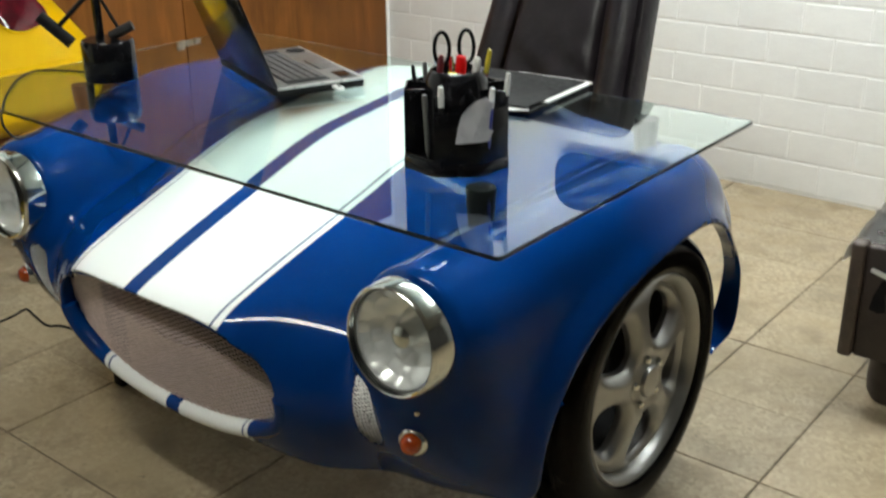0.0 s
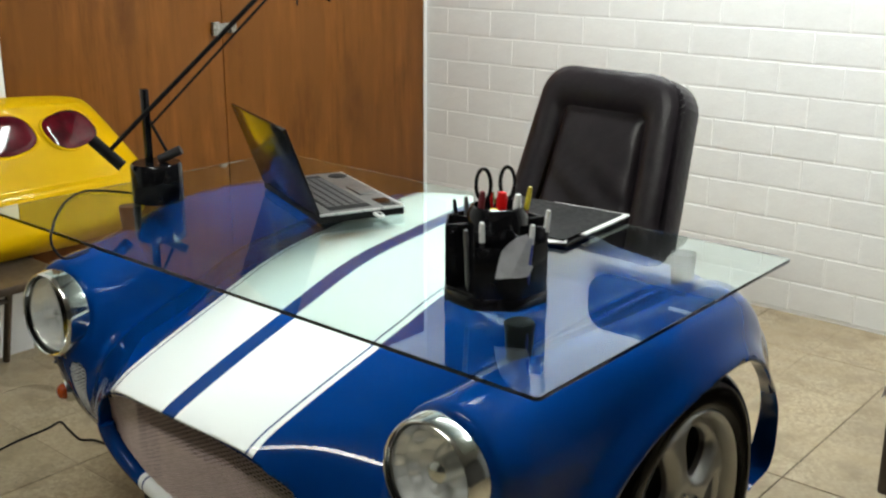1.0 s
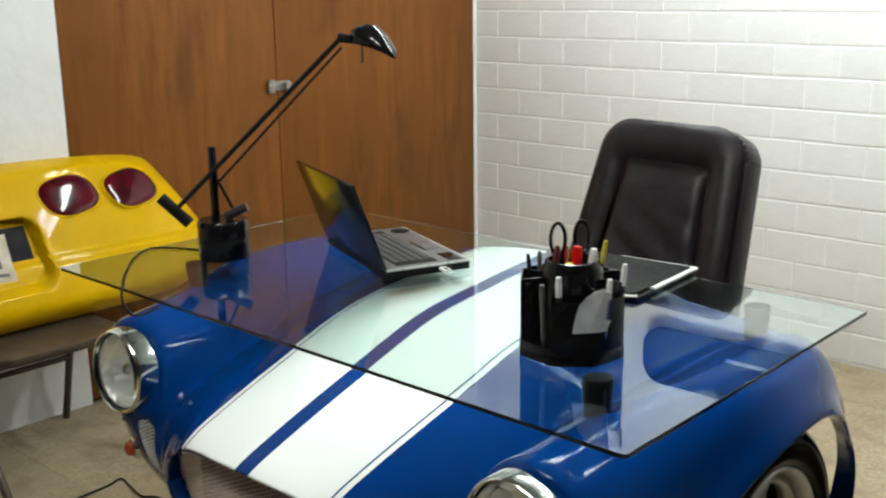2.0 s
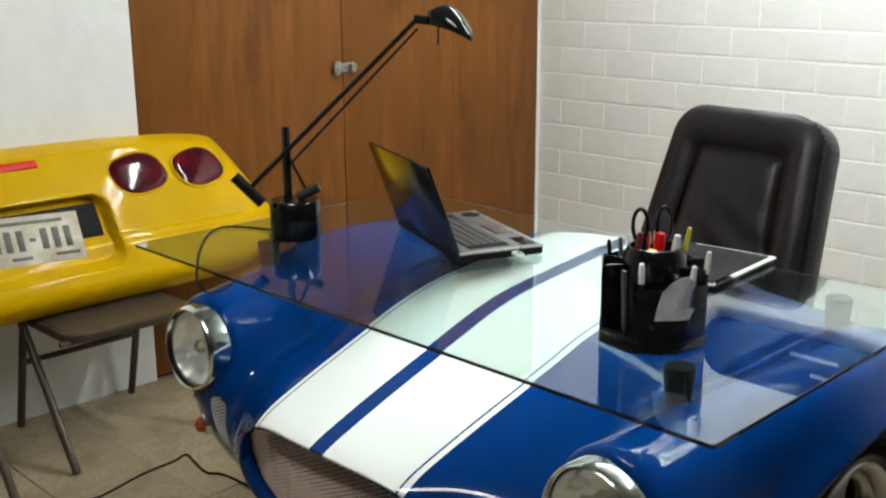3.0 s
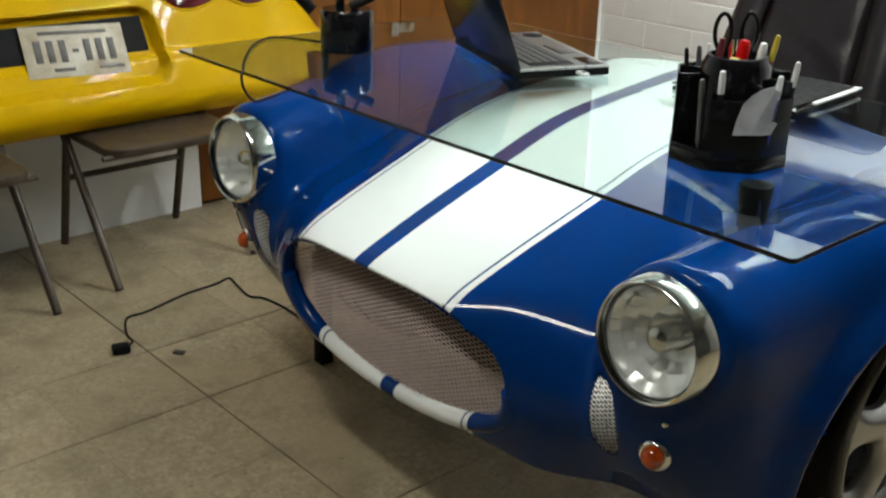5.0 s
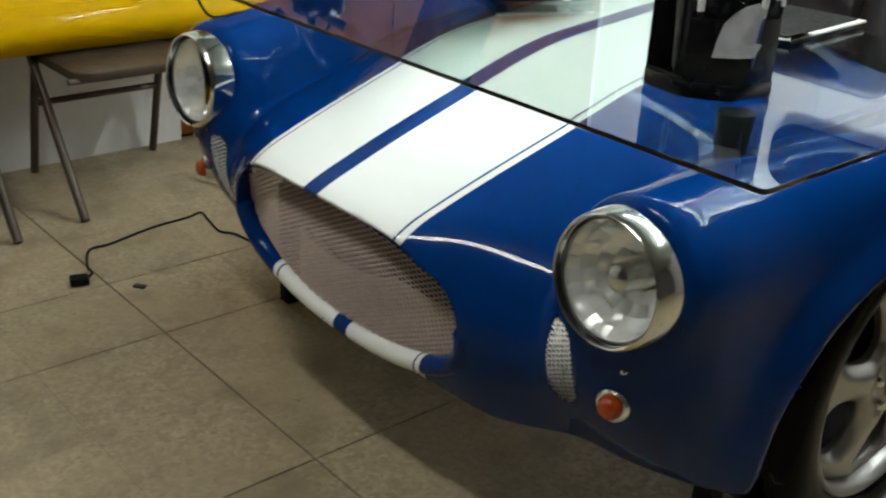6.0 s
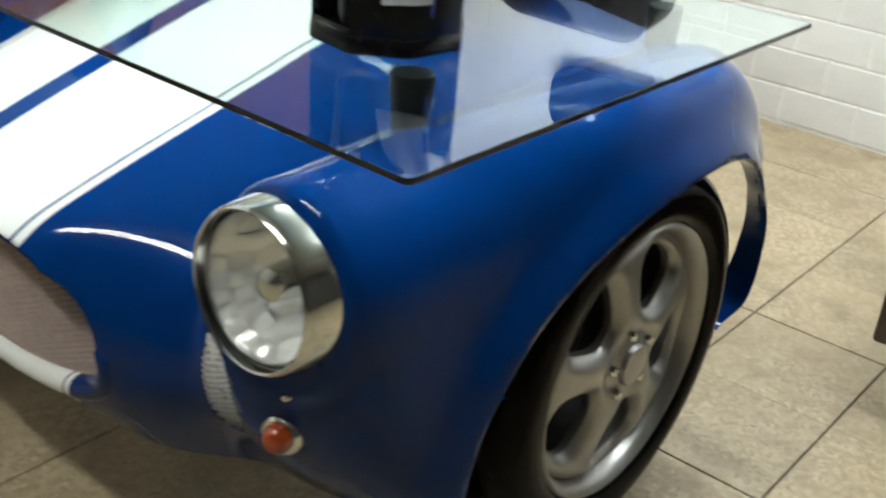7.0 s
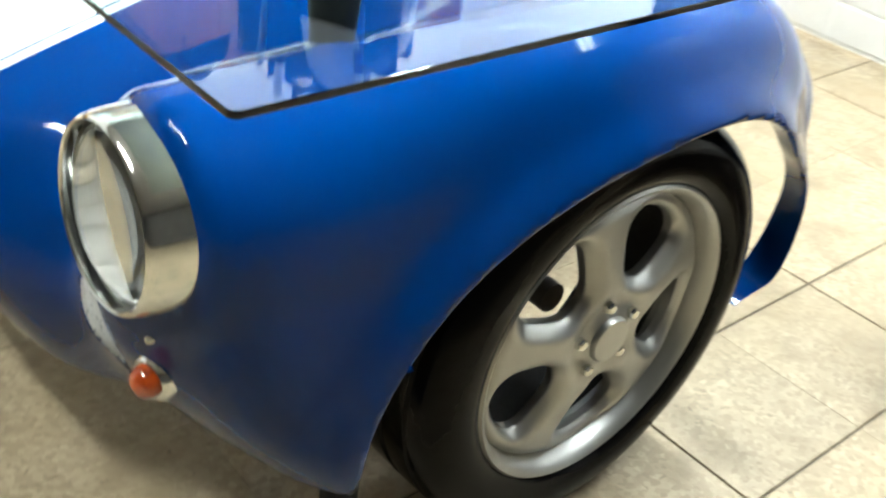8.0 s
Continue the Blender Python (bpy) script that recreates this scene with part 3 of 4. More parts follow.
def side_grille(sx):
    def within(x, z):
        return (abs(x - 0.474 * sx) / 0.026) ** 3 + (abs(z - 0.424) / 0.072) ** 3 < 1
    part("brake_duct_mesh", wire_mesh(0.438 * sx, 0.510 * sx, 0.345, 0.503, within, lambda x, z: surface_y(abs(x), z) + 0.002, 0.0074, 0.0014), DUCT, desk, "small bright mesh over a brake duct", smooth=False)
    bm = slab([(0.474 * sx + 0.033 * math.copysign(abs(math.cos(a)) ** 0.67, math.cos(a)), 0.079 * math.copysign(abs(math.sin(a)) ** 0.67, math.sin(a))) for a in [2 * math.pi * k / 32 for k in range(32)]], 0, 0.004)
    for v in bm.verts:
        xx, zz = v.co.x, 0.424 + v.co.y
        v.co = Vector((xx, surface_y(abs(xx), zz) + 0.016 + v.co.z * 0.5, zz))
    part("duct_recess", bm, DARK_METAL, desk)


for sx in (1, -1):
    headlight(sx)
    turn_signal(sx)
    side_grille(sx)


def wheel(sx):
    m = Matrix.Translation((0.700 * sx, WHEEL_Y, WHEEL_Z)) @ Matrix.Rotation(radians(90 * sx), 4, "Y")
    fit_rim = m @ Matrix.Diagonal((0.925, 0.925, 1.0, 1.0))
    # the local z axis points out of the car; local x points down
    hub = part("wheel", lathe([(0.236, -0.012), (0.238, -0.002), (0.233, 0.003), (0.226, -0.001), (0.218, -0.014), (0.212, -0.040), (0.210, -0.062), (0.218, -0.06)], 72, fit_rim, True), ALLOY, desk, "silver five-spoke alloy wheel rim")
    tread = [(0.214, -0.006), (0.219, 0.000), (0.226, 0.006), (0.242, 0.011), (0.262, 0.010), (0.282, 0.003), (0.295, -0.009), (0.3015, -0.022), (0.3030, -0.030), (0.2995, -0.034), (0.3035, -0.038), (0.3050, -0.075), (0.300, -0.078), (0.300, -0.086), (0.305, -0.09), (0.305, -0.135), (0.300, -0.138), (0.300, -0.146), (0.303, -0.15), (0.297, -0.18), (0.275, -0.20), (0.214, -0.195)]
    part("tyre", lathe(tread, 96, m, True), TYRE, hub, "black low-profile rubber tyre")
    # spoked face: five like sectors, each a band round its opening
    bm = bmesh.new()
    r0, r1, half = 0.026, 0.222, math.pi / 5
    rc, nb, ns = 0.140, 96, 12
    for sector in range(5):
        mid_a = radians(62) + sector * 2 * half
        rings = []
        for k in range(nb):
            f = 2 * math.pi * k / nb
            c, q = math.cos(f), math.sin(f)
            ir = 0.052 * math.copysign(abs(c) ** 0.72, c)
            wide = 0.31 + 0.11 * (ir + 0.052) / 0.104
            ib = wide * math.copysign(abs(q) ** 0.72, q)
            # the sector's own edge in the same direction
            e = max(abs(c), abs(q))
            orr = (r1 - rc) * c / e if c > 0 else (rc - r0) * c / e
            ob = half * q / e
            row = []
            for n in range(ns + 1):
                t = (n / ns) ** 1.5
                r, b = rc + ir + (orr - ir) * t, ib + (ob - ib) * t
                near = math.hypot(r - rc - ir, (b - ib) * r)
                h = 0.004 - 0.010 * math.exp(-((r - 0.055) / 0.018) ** 2) - 0.022 * (r / r1) ** 2
                h -= 0.018 * (1 - min(1.0, near / 0.026)) ** 2
                if r > 0.196:
                    h -= 0.016 * ((r - 0.196) / 0.026) ** 1.5
                a = mid_a + b
                row.append(bm.verts.new((-r * math.sin(a), r * math.cos(a) * sx, h)))
            deep = [bm.verts.new((row[0].co.x * g, row[0].co.y * g, row[0].co.z - d)) for g, d in ((1.0, 0.004), (1.0, 0.013))]
            rings.append(deep[::-1] + row)
        for k in range(nb):
            u, w = rings[k], rings[(k + 1) % nb]
            for n in range(len(u) - 1):
                bm.faces.new((u[n], u[n + 1], w[n + 1], w[n]))
    bmesh.ops.remove_doubles(bm, verts=bm.verts, dist=0.0004)
    bmesh.ops.recalc_face_normals(bm, faces=bm.faces)
    bm.transform(fit_rim)
    part("spokes", bm, ALLOY, hub)
    part("hub_cap", lathe([(0.036, -0.040), (0.036, 0.004), (0.033, 0.008), (0.015, 0.0095), (0.0, 0.010)], 32, fit_rim), ALLOY, hub)
    for k in range(5):
        a = radians(26 + 72 * k)
        part("lug_nut", lathe([(0.010, -0.035), (0.010, 0.000), (0.007, 0.004), (0.0, 0.004)], 6, fit_rim @ Matrix.Translation((-0.054 * math.sin(a), 0.054 * math.cos(a) * sx, 0))), CHROME, hub)
    part("barrel", lathe([(0.212, -0.062), (0.206, -0.19), (0.230, -0.20), (0.233, -0.19), (0.216, -0.18), (0.218, -0.062)], 48, fit_rim, True), BLACK_MATT, hub)
    return hub


wheel(1)
wheel(-1)
def side_x(y, z):
    """How far out the car's flank stands at a place."""
    lo, hi = 0.4, 0.95
    for _ in range(40):
        mid = (lo + hi) / 2
        if body_field(np.array([mid]), np.array([y]), np.array([z]))[0] < 0:
            lo = mid
        else:
            hi = mid
    return lo


for sx in (1, -1):
    bm = bmesh.new()
    prev = None
    # the strip starts at the tip that hooks in under the wheel, runs up behind it and over the arch
    low_tail = smooth_path([(1.016, 0.216, 0), (1.044, 0.228, 0), (1.071, 0.254, 0), (1.087, 0.300, 0)], 6)
    rim_line = [(p[0], p[1]) for p in low_tail][:-1]
    for k in range(61):
        a = radians(2 + 163 * k / 60)
        dy, dz = math.cos(a), math.sin(a)
        r = float(arch_reach(np.array([dy]), np.array([dz]))[0])
        rim_line.append((WHEEL_Y + r * dy * (1 if dy > 0 else ARCH_FRONT / ARCH), ARCH_Z + r * dz))
    for k, (y, z) in enumerate(rim_line):
        x = side_x(y, max(z, 0.30))
        c = Vector((y - WHEEL_Y, z - ARCH_Z)).normalized()
        low = 1 - min(1.0, max(0.0, (z - 0.28) / 0.24)) if y > WHEEL_Y else 0.0
        tip = math.sin(min(1, (k + 2.0) / 6) * math.pi / 2)
        w = (0.030 + 0.026 * low) * tip
        ring = [bm.verts.new((sx * (x - d), y + e * c.x, z + e * c.y)) for d, e in ((0.0005, 0.0), (w * 0.5, -0.002), (w, 0.002), (w, 0.009), (w * 0.5, 0.010), (0.004, 0.008))]
        if prev:
            for j in range(6):
                bm.faces.new((prev[j], prev[(j + 1) % 6], ring[(j + 1) % 6], ring[j]))
        else:
            bm.faces.new(ring)
        prev = ring
    bm.faces.new(prev[::-1])
    bmesh.ops.recalc_face_normals(bm, faces=bm.faces)
    part("arch_flange", bm, PAINT_PLAIN, desk, "blue rolled flange inside the wheel arch")
# frame legs beneath the nose and the inner panel that closes the shell
for sx in (1, -1):
    part("support_leg", box(0.600 * sx, 0.345, 0.15, 0.035, 0.035, 0.30, 0.002), BLACK_MATT, desk, "black square support leg")
part("axle", tube([(-0.6, WHEEL_Y, WHEEL_Z), (0.6, WHEEL_Y, WHEEL_Z)], 0.022, 12), DARK_METAL, desk)
part("inner_frame", box(0, 0.26, 0.40, 0.9, 0.012, 0.22, 0.002), BLACK_MATT, desk)

GLASS_LOW, GLASS_TOP = 0.7745, 0.7815
for x, y in ((0.55, 0.325), (-0.60, 0.345), (0.565, 0.86), (-0.50, 0.86)):
    z = surface_z(x, y)
    part("rubber_pad", lathe([(0.022, z - 0.012), (0.022, z + 0.004), (0.026, GLASS_LOW - 0.006), (0.025, GLASS_LOW - 0.001), (0.0, GLASS_LOW - 0.001)], 20, Matrix.Translation((x, y, 0))), RUBBER, desk, "black rubber pad")

# glass top
glass = tagged(part("glass_top", slab([(-0.796, 0.106), (-0.803, 0.113), (-0.795, 0.985), (0.743, 0.956), (0.749, 0.950), (0.7545, 0.098), (0.749, 0.092)], GLASS_LOW, GLASS_TOP, 0.0012), GLASS, smooth=False), "clear greenish glass top lying on rubber pads", "glass top")
glass.visible_shadow = False


# ---- things on the glass ----
def pen(x, y, z, lean, way, length, radius, colour, tip, label):
    d = Vector((math.cos(radians(way)) * math.sin(radians(lean)), math.sin(radians(way)) * math.sin(radians(lean)), math.cos(radians(lean))))
    m = Matrix.Translation((x, y, z)) @ d.to_track_quat("Z", "Y").to_matrix().to_4x4()
    t = thing("pen", x, y, z, label, "pen", "pens in the organizer")
    part("barrel", lathe([(0.0, 0), (radius * 0.4, 0.004), (radius, 0.012), (radius, length * 0.72), (radius * 0.9, length * 0.725)], 10, m), colour, t)
    part("cap", lathe([(radius * 1.12, length * 0.722), (radius * 1.15, length * 0.9), (radius * 0.9, length * 0.985), (0.0, length)], 10, m), tip, t)


PX, PY = 0.443, 0.398
org = thing("desk_organizer", PX, PY, GLASS_TOP, "black plastic octagonal pen organizer on the glass", "pen holder")
oct_m = Matrix.Translation((PX, PY, GLASS_TOP)) @ Matrix.Rotation(radians(14), 4, "Z")
part("base", lathe([(0.094, 0.0), (0.097, 0.003), (0.097, 0.020), (0.094, 0.024), (0.0, 0.024)], 8, oct_m), BLACK, org)


def org_wall(k, low, high, radius):
    a = 2 * math.pi * (k + 0.5) / 8
    w = 2 * radius * math.tan(math.pi / 8)
    return placed(box(radius, 0, (low + high) / 2, 0.003, w, high - low, 0.0008), oct_m @ Matrix.Rotation(a, 4, "Z"))


R_IN = 0.094 * math.cos(math.pi / 8)
# eight sides; the pocket that looks to the stripes is open low
for k, top in enumerate((0.112, 0.135, 0.138, 0.138, 0.138, 0.030, 0.112, 0.112)):
    part("outer_panel", org_wall(k, 0.022, top, R_IN), BLACK, org)
for k in range(8):
    a = 2 * math.pi * k / 8
    part("divider", placed(box(0.066, 0, 0.080, 0.05, 0.003, 0.112 if k in (0, 7) else 0.116, 0.0008), oct_m @ Matrix.Rotation(a, 4, "Z")), BLACK, org)
part("tower", lathe([(0.056, 0.02), (0.056, 0.125), (0.053, 0.150), (0.046, 0.165), (0.042, 0.166), (0.040, 0.05), (0.0, 0.05)], 24, oct_m), BLACK, org)

zb = GLASS_TOP + 0.026
for dx, dy, lean, way, ln, r, c, t, lb in (
        (-0.070, 0.012, 5, 170, 0.140, 0.004, MAROON, SILVER, "dark red ballpoint pen in the organizer"),
        (-0.066, 0.030, 7, 150, 0.142, 0.004, BLACK_MATT, PAPER, "black pen with a white cap"),
        (-0.076, -0.006, 6, 190, 0.138, 0.0035, SILVER, BLACK_MATT, "grey mechanical pencil in the organizer"),
        (0.024, -0.070, 6, 300, 0.132, 0.0045, BLACK_MATT, PAPER, "black marker with a white cap"),
        (-0.004, -0.074, 4, 270, 0.112, 0.004, SILVER, SILVER, "silver pen in the organizer"),
        (0.078, 0.022, 5, 20, 0.142, 0.0042, BLACK_MATT, PAPER, "black and white marker in the organizer"),
        (0.080, -0.020, 7, 340, 0.128, 0.0042, BLUE_PEN, PAPER, "blue pen with a white cap"),
        (0.024, 0.004, 6, 30, 0.138, 0.006, BLUE_PEN, PAPER, "blue and white marker in the organizer"),
        (0.028, 0.018, 9, 40, 0.150, 0.004, MAROON, YELLOW_PEN, "yellow highlighter in the organizer"),
        (0.000, -0.004, 5, 60, 0.138, 0.0085, BLACK_MATT, RED, "thick red marker in the organizer"),
        (0.004, -0.020, 4, 330, 0.114, 0.0085, BLACK_MATT, YELLOW_PEN, "black marker with a yellow cap"),
        (-0.026, -0.030, 6, 60, 0.140, 0.0050, MAROON, MAROON, "maroon pencil in the organizer")):
    pen(PX + dx, PY + dy, zb if abs(dx) + abs(dy) > 0.06 else GLASS_TOP + 0.052, lean, way, ln, r, c, t, lb)

# scissors with two black loops
sc = thing("scissors", PX - 0.012, PY + 0.018, GLASS_TOP + 0.06, "black-handled scissors standing in the organizer", "scissors")
sm = Matrix.Translation((PX - 0.012, PY + 0.016, GLASS_TOP + 0.05)) @ Matrix.Rotation(radians(62), 4, "Z") @ Matrix.Rotation(radians(-4), 4, "X")
for s in (-1, 1):
    loop = [(s * (0.021 + 0.014 * math.cos(a)) + s * 0.002, 0, 0.146 + 0.028 * math.sin(a)) for a in [2 * math.pi * k / 24 for k in range(25)]]
    part("handle", placed(tube(loop, 0.0036, 8, caps=False), sm), BLACK, sc, "black plastic loop")
    part("blade", placed(box(s * 0.004, 0.001 * s, 0.070, 0.010, 0.002, 0.125, 0.0005, Matrix.Rotation(radians(4 * s), 3, "Y")), sm), CHROME, sc)

# folded note tucked in a pocket of the organizer
note = thing("note_paper", PX + 0.02, PY - 0.08, GLASS_TOP + 0.05, "crumpled grey-white note paper tucked in the organizer", "paper")
bm = slab([(-0.022, -0.027), (0.012, -0.025), (0.034, -0.022), (0.038, -0.012), (0.041, -0.004), (0.033, -0.003), (0.036, 0.026), (0.041, 0.043), (0.032, 0.047), (0.030, 0.052), (0.015, 0.046), (0.000, 0.036), (-0.012, 0.020), (-0.018, -0.003)], 0, 0.0012)
bmesh.ops.subdivide_edges(bm, edges=bm.edges[:], cuts=3, use_grid_fill=True)
for v in bm.verts:
    v.co.z += 0.005 * noise.noise(v.co * 45)
part("sheet", placed(bm, oct_m @ Matrix.Rotation(2 * math.pi * 6.5 / 8, 4, "Z") @ Matrix.Translation((R_IN + 0.004, 0.022, 0.088)) @ Matrix.Rotation(radians(90), 4, "Z") @ Matrix.Rotation(radians(90), 4, "X")), GREY_NOTE, note, smooth=False)

# laptop, opened towards the chair
LU, LV = Vector((-0.925, 0.380, 0)), Vector((0.380, 0.925, 0))      # along the hinge, towards the user
LW, LD = 0.385, 0.205
corner = Vector((-0.130, 0.510, GLASS_TOP))
lm = Matrix((LU.to_4d(), LV.to_4d(), (0, 0, 1, 0), (0, 0, 0, 1))).transposed()
lm.translation = corner
for r in range(3):
    lm[3][r] = 0
lm[3][3] = 1
lap = thing("laptop", *corner, "open laptop with a glossy black lid and silver deck", "laptop")
part("base", placed(box(LW / 2, LD / 2, 0.011, LW, LD, 0.018, 0.004), lm), BLACK_MATT, lap)
deck = part("deck", placed(box(LW / 2, LD / 2 + 0.002, 0.0212, LW - 0.004, LD - 0.006, 0.004, 0.0015), lm), SILVER, lap, "silver palm rest deck")
part("keyboard_bed", placed(box(LW / 2, 0.085, 0.0235, LW - 0.05, 0.100, 0.002, 0.0005), lm), BLACK_MATT, lap)
bm = bmesh.new()
for r in range(5):
    for c in range(14):
        box(0.055 + c * 0.0202, 0.046 + r * 0.0194, 0.0252, 0.0172, 0.0164, 0.003, 0.001, seg=1, bm=bm)
part("keys", placed(bm, lm), KEYCAP, lap, smooth=False)
part("touchpad", placed(box(LW / 2 - 0.02, 0.172, 0.0238, 0.085, 0.045, 0.0012, 0.0004), lm), SILVER, lap, "grey touchpad")
part("touchpad_rim", placed(box(LW / 2 - 0.02, 0.1515, 0.0240, 0.088, 0.004, 0.0016, 0.0004), lm), BLACK, lap)
part("palm_label", placed(box(0.050, 0.176, 0.0238, 0.066, 0.034, 0.0008, 0.0002), lm), BLACK, lap, "dark sticker")
part("round_badge", lathe([(0.024, 0.0232), (0.024, 0.0243), (0.022, 0.0246), (0.0, 0.0246)], 24, lm @ Matrix.Translation((LW - 0.045, 0.178, 0))), BLACK_MATT, lap, "dark round badge")
part("side_trim", placed(box(0.0015, LD / 2, 0.0212, 0.005, LD - 0.002, 0.005, 0.0012), lm), BRIGHT_TRIM, lap, "bright silver edge")
part("front_trim", placed(box(LW / 2, LD - 0.0015, 0.0212, LW - 0.004, 0.005, 0.005, 0.0012), lm), BRIGHT_TRIM, lap, "bright silver edge")
lidm = lm @ Matrix.Translation((0, 0.006, 0.018)) @ Matrix.Rotation(radians(20), 4, "X")
lid = part("lid", placed(box(LW / 2, -0.004, 0.108, LW, 0.007, 0.212, 0.003), lidm), BLACK_GLOSS, lap, "glossy black lid")
part("screen", placed(box(LW / 2, 0.0002, 0.112, LW - 0.03, 0.0014, 0.18, 0.0004), lidm), BLACK_GLOSS, lid)
part("hinge", placed(tube([(0.03, 0.006, 0.022), (LW - 0.03, 0.006, 0.022)], 0.006, 10), lm), SILVER, lap)
usb = part("usb_stick", placed(box(-0.013, 0.135, 0.012, 0.036, 0.017, 0.007, 0.002), lm), PAPER, lap, "small white dongle in a side port")
part("dongle_slot", placed(box(-0.018, 0.135, 0.0156, 0.018, 0.007, 0.001, 0.0002), lm), BLACK_MATT, usb, "dark slot")

# dark document folder
fold = thing("document_folder", 0.30, 0.85, GLASS_TOP, "dark document folder with white sheets lying on the glass", "folder")
fm = Matrix.Translation((0.228, 0.848, GLASS_TOP)) @ Matrix.Rotation(radians(4), 4, "Z")
part("cover", placed(box(0, 0, 0.004, 0.268, 0.262, 0.008, 0.002), fm), BLACK_MATT, fold)
part("sheets", placed(box(0.042, 0.040, 0.0105, 0.192, 0.200, 0.004, 0.0006), fm), PAPER, fold, "white paper edges")
part("corner_sheet", placed(box(0.10, -0.122, 0.0095, 0.05, 0.05, 0.0016, 0.0004, Matrix.Rotation(radians(28), 3, "Z")), fm), PAPER, fold, "white sheet corner sticking out")
part("front_cover", placed(box(-0.004, -0.002, 0.014, 0.262, 0.258, 0.003, 0.001), fm), BLACK_MATT, fold)

# balanced-arm desk lamp
LX, LY = -0.585, 0.415
lamp = thing("desk_lamp", LX, LY, GLASS_TOP, "black balanced-arm desk lamp on the glass", "lamp")
part("base", lathe([(0.058, 0.0), (0.060, 0.003), (0.060, 0.086), (0.056, 0.092), (0.0, 0.092)], 32, Matrix.Translation((LX, LY, GLASS_TOP))), BLACK, lamp)
part("post", box(LX - 0.012, LY - 0.01, GLASS_TOP + 0.175, 0.016, 0.016, 0.18, 0.003), BLACK, lamp)
A0, A1 = Vector((-0.628, 0.315, 0.905)), Vector((-0.36, 0.61, 1.293))
bm = tube([A0, A1], 0.0055, 8)
part("arm", bm, BLACK_MATT, lamp, "thin black arm")
off = Vector((0.012, 0.010, -0.022))
part("arm_rod", tube([A0.lerp(A1, 0.22) + off, A0.lerp(A1, 0.98) + off * 0.6], 0.003, 8), BLACK_MATT, lamp)
dirn = (A1 - A0).normalized()
perp = Vector((dirn.x, dirn.y, 0)).normalized() * dirn.z - Vector((0, 0, 1)) * math.hypot(dirn.x, dirn.y)
part("counterweight", tube([A0 - perp * 0.045, A0 + perp * 0.045], 0.014, 12), BLACK_MATT, lamp, "black counterweight bar")
part("strut", tube([(LX - 0.01, LY - 0.008, GLASS_TOP + 0.20), (LX + 0.025, LY + 0.025, GLASS_TOP + 0.10)], 0.004, 8), BLACK_MATT, lamp)
part("small_weight", tube([(LX + 0.008, LY + 0.005, GLASS_TOP + 0.098), (LX + 0.046, LY + 0.04, GLASS_TOP + 0.122)], 0.011, 12), DARK_METAL, lamp)
# the shade, a half shell opening down and forward
hd = Vector((dirn.x, dirn.y, -0.10)).normalized()
hm = Matrix.Translation(A1) @ hd.to_track_quat("X", "Z").to_matrix().to_4x4()
part("head_joint", placed(box(0.012, 0, 0.0, 0.04, 0.022, 0.02, 0.004), hm), BLACK_MATT, lamp)
bm = bmesh.new()
rows = []
for i in range(13):
    u = i / 12
    w = 0.012 + 0.045 * math.sin(min(1, u * 1.25) * math.pi / 2)
    hgt = 0.012 + 0.030 * math.sin(math.pi * min(1, 0.12 + u * 0.8))
    rows.append([bm.verts.new((0.022 + 0.104 * u, w * math.cos(math.pi * k / 16), 1.25 * hgt * math.sin(math.pi * k / 16) - 0.008 - 0.022 * u * u)) for k in range(17)])
for a, b in zip(rows, rows[1:]):
    for k in range(16):
        bm.faces.new((a[k], a[k + 1], b[k + 1], b[k]))
sh = part("shade", placed(bm, hm), BLACK_GLOSS, lamp, "glossy black curved lamp shade")
so = sh.modifiers.new("thickness", "SOLIDIFY")
so.thickness = 0.002
part("pull_lever", tube([hm @ Vector((0.05, 0, -0.01)), hm @ Vector((0.055, 0, -0.05))], 0.002, 6), BLACK_MATT, lamp)
cord = smooth_path([(LX - 0.055, LY - 0.03, GLASS_TOP + 0.010), (-0.69, 0.40, GLASS_TOP + 0.0035), (-0.765, 0.365, GLASS_TOP + 0.0035), (-0.782, 0.33, GLASS_TOP + 0.0035), (-0.725, 0.255, GLASS_TOP + 0.0035), (-0.608, 0.159, GLASS_TOP + 0.0035), (-0.520, 0.100, GLASS_TOP + 0.004), (-0.500, 0.084, GLASS_TOP - 0.004), (-0.492, 0.083, 0.755), (-0.485, 0.105, 0.728), (-0.52, 0.18, 0.722)], 10)
part("cord", tube(cord, 0.0028, 8), BLACK_MATT, lamp, "thin black power cord")


# ---- office chair behind the desk ----
CX, CY = 0.010, 1.42
chair = thing("office_chair", CX, CY - 0.22, 0, "black leather office chair with a high padded back", "chair")
cm = Matrix.Translation((CX, CY, 0)) @ Matrix.Rotation(radians(-4), 4, "Z")


def back_outline(w0, w1, h, r, n=7):
    out = []
    for sx, sz, a in ((1, 1, 0), (-1, 1, 90), (-1, -1, 180), (1, -1, 270)):
        w = w1 if sz > 0 else w0
        for k in range(n + 1):
            b = radians(a + 90 * k / n)
            out.append((sx * (w / 2 - r) + r * math.cos(b), sz * (h / 2 - r) + r * math.sin(b)))
    return out


tilt_back = cm @ Matrix.Translation((0, 0, 0.725)) @ Matrix.Rotation(radians(-19), 4, "X")


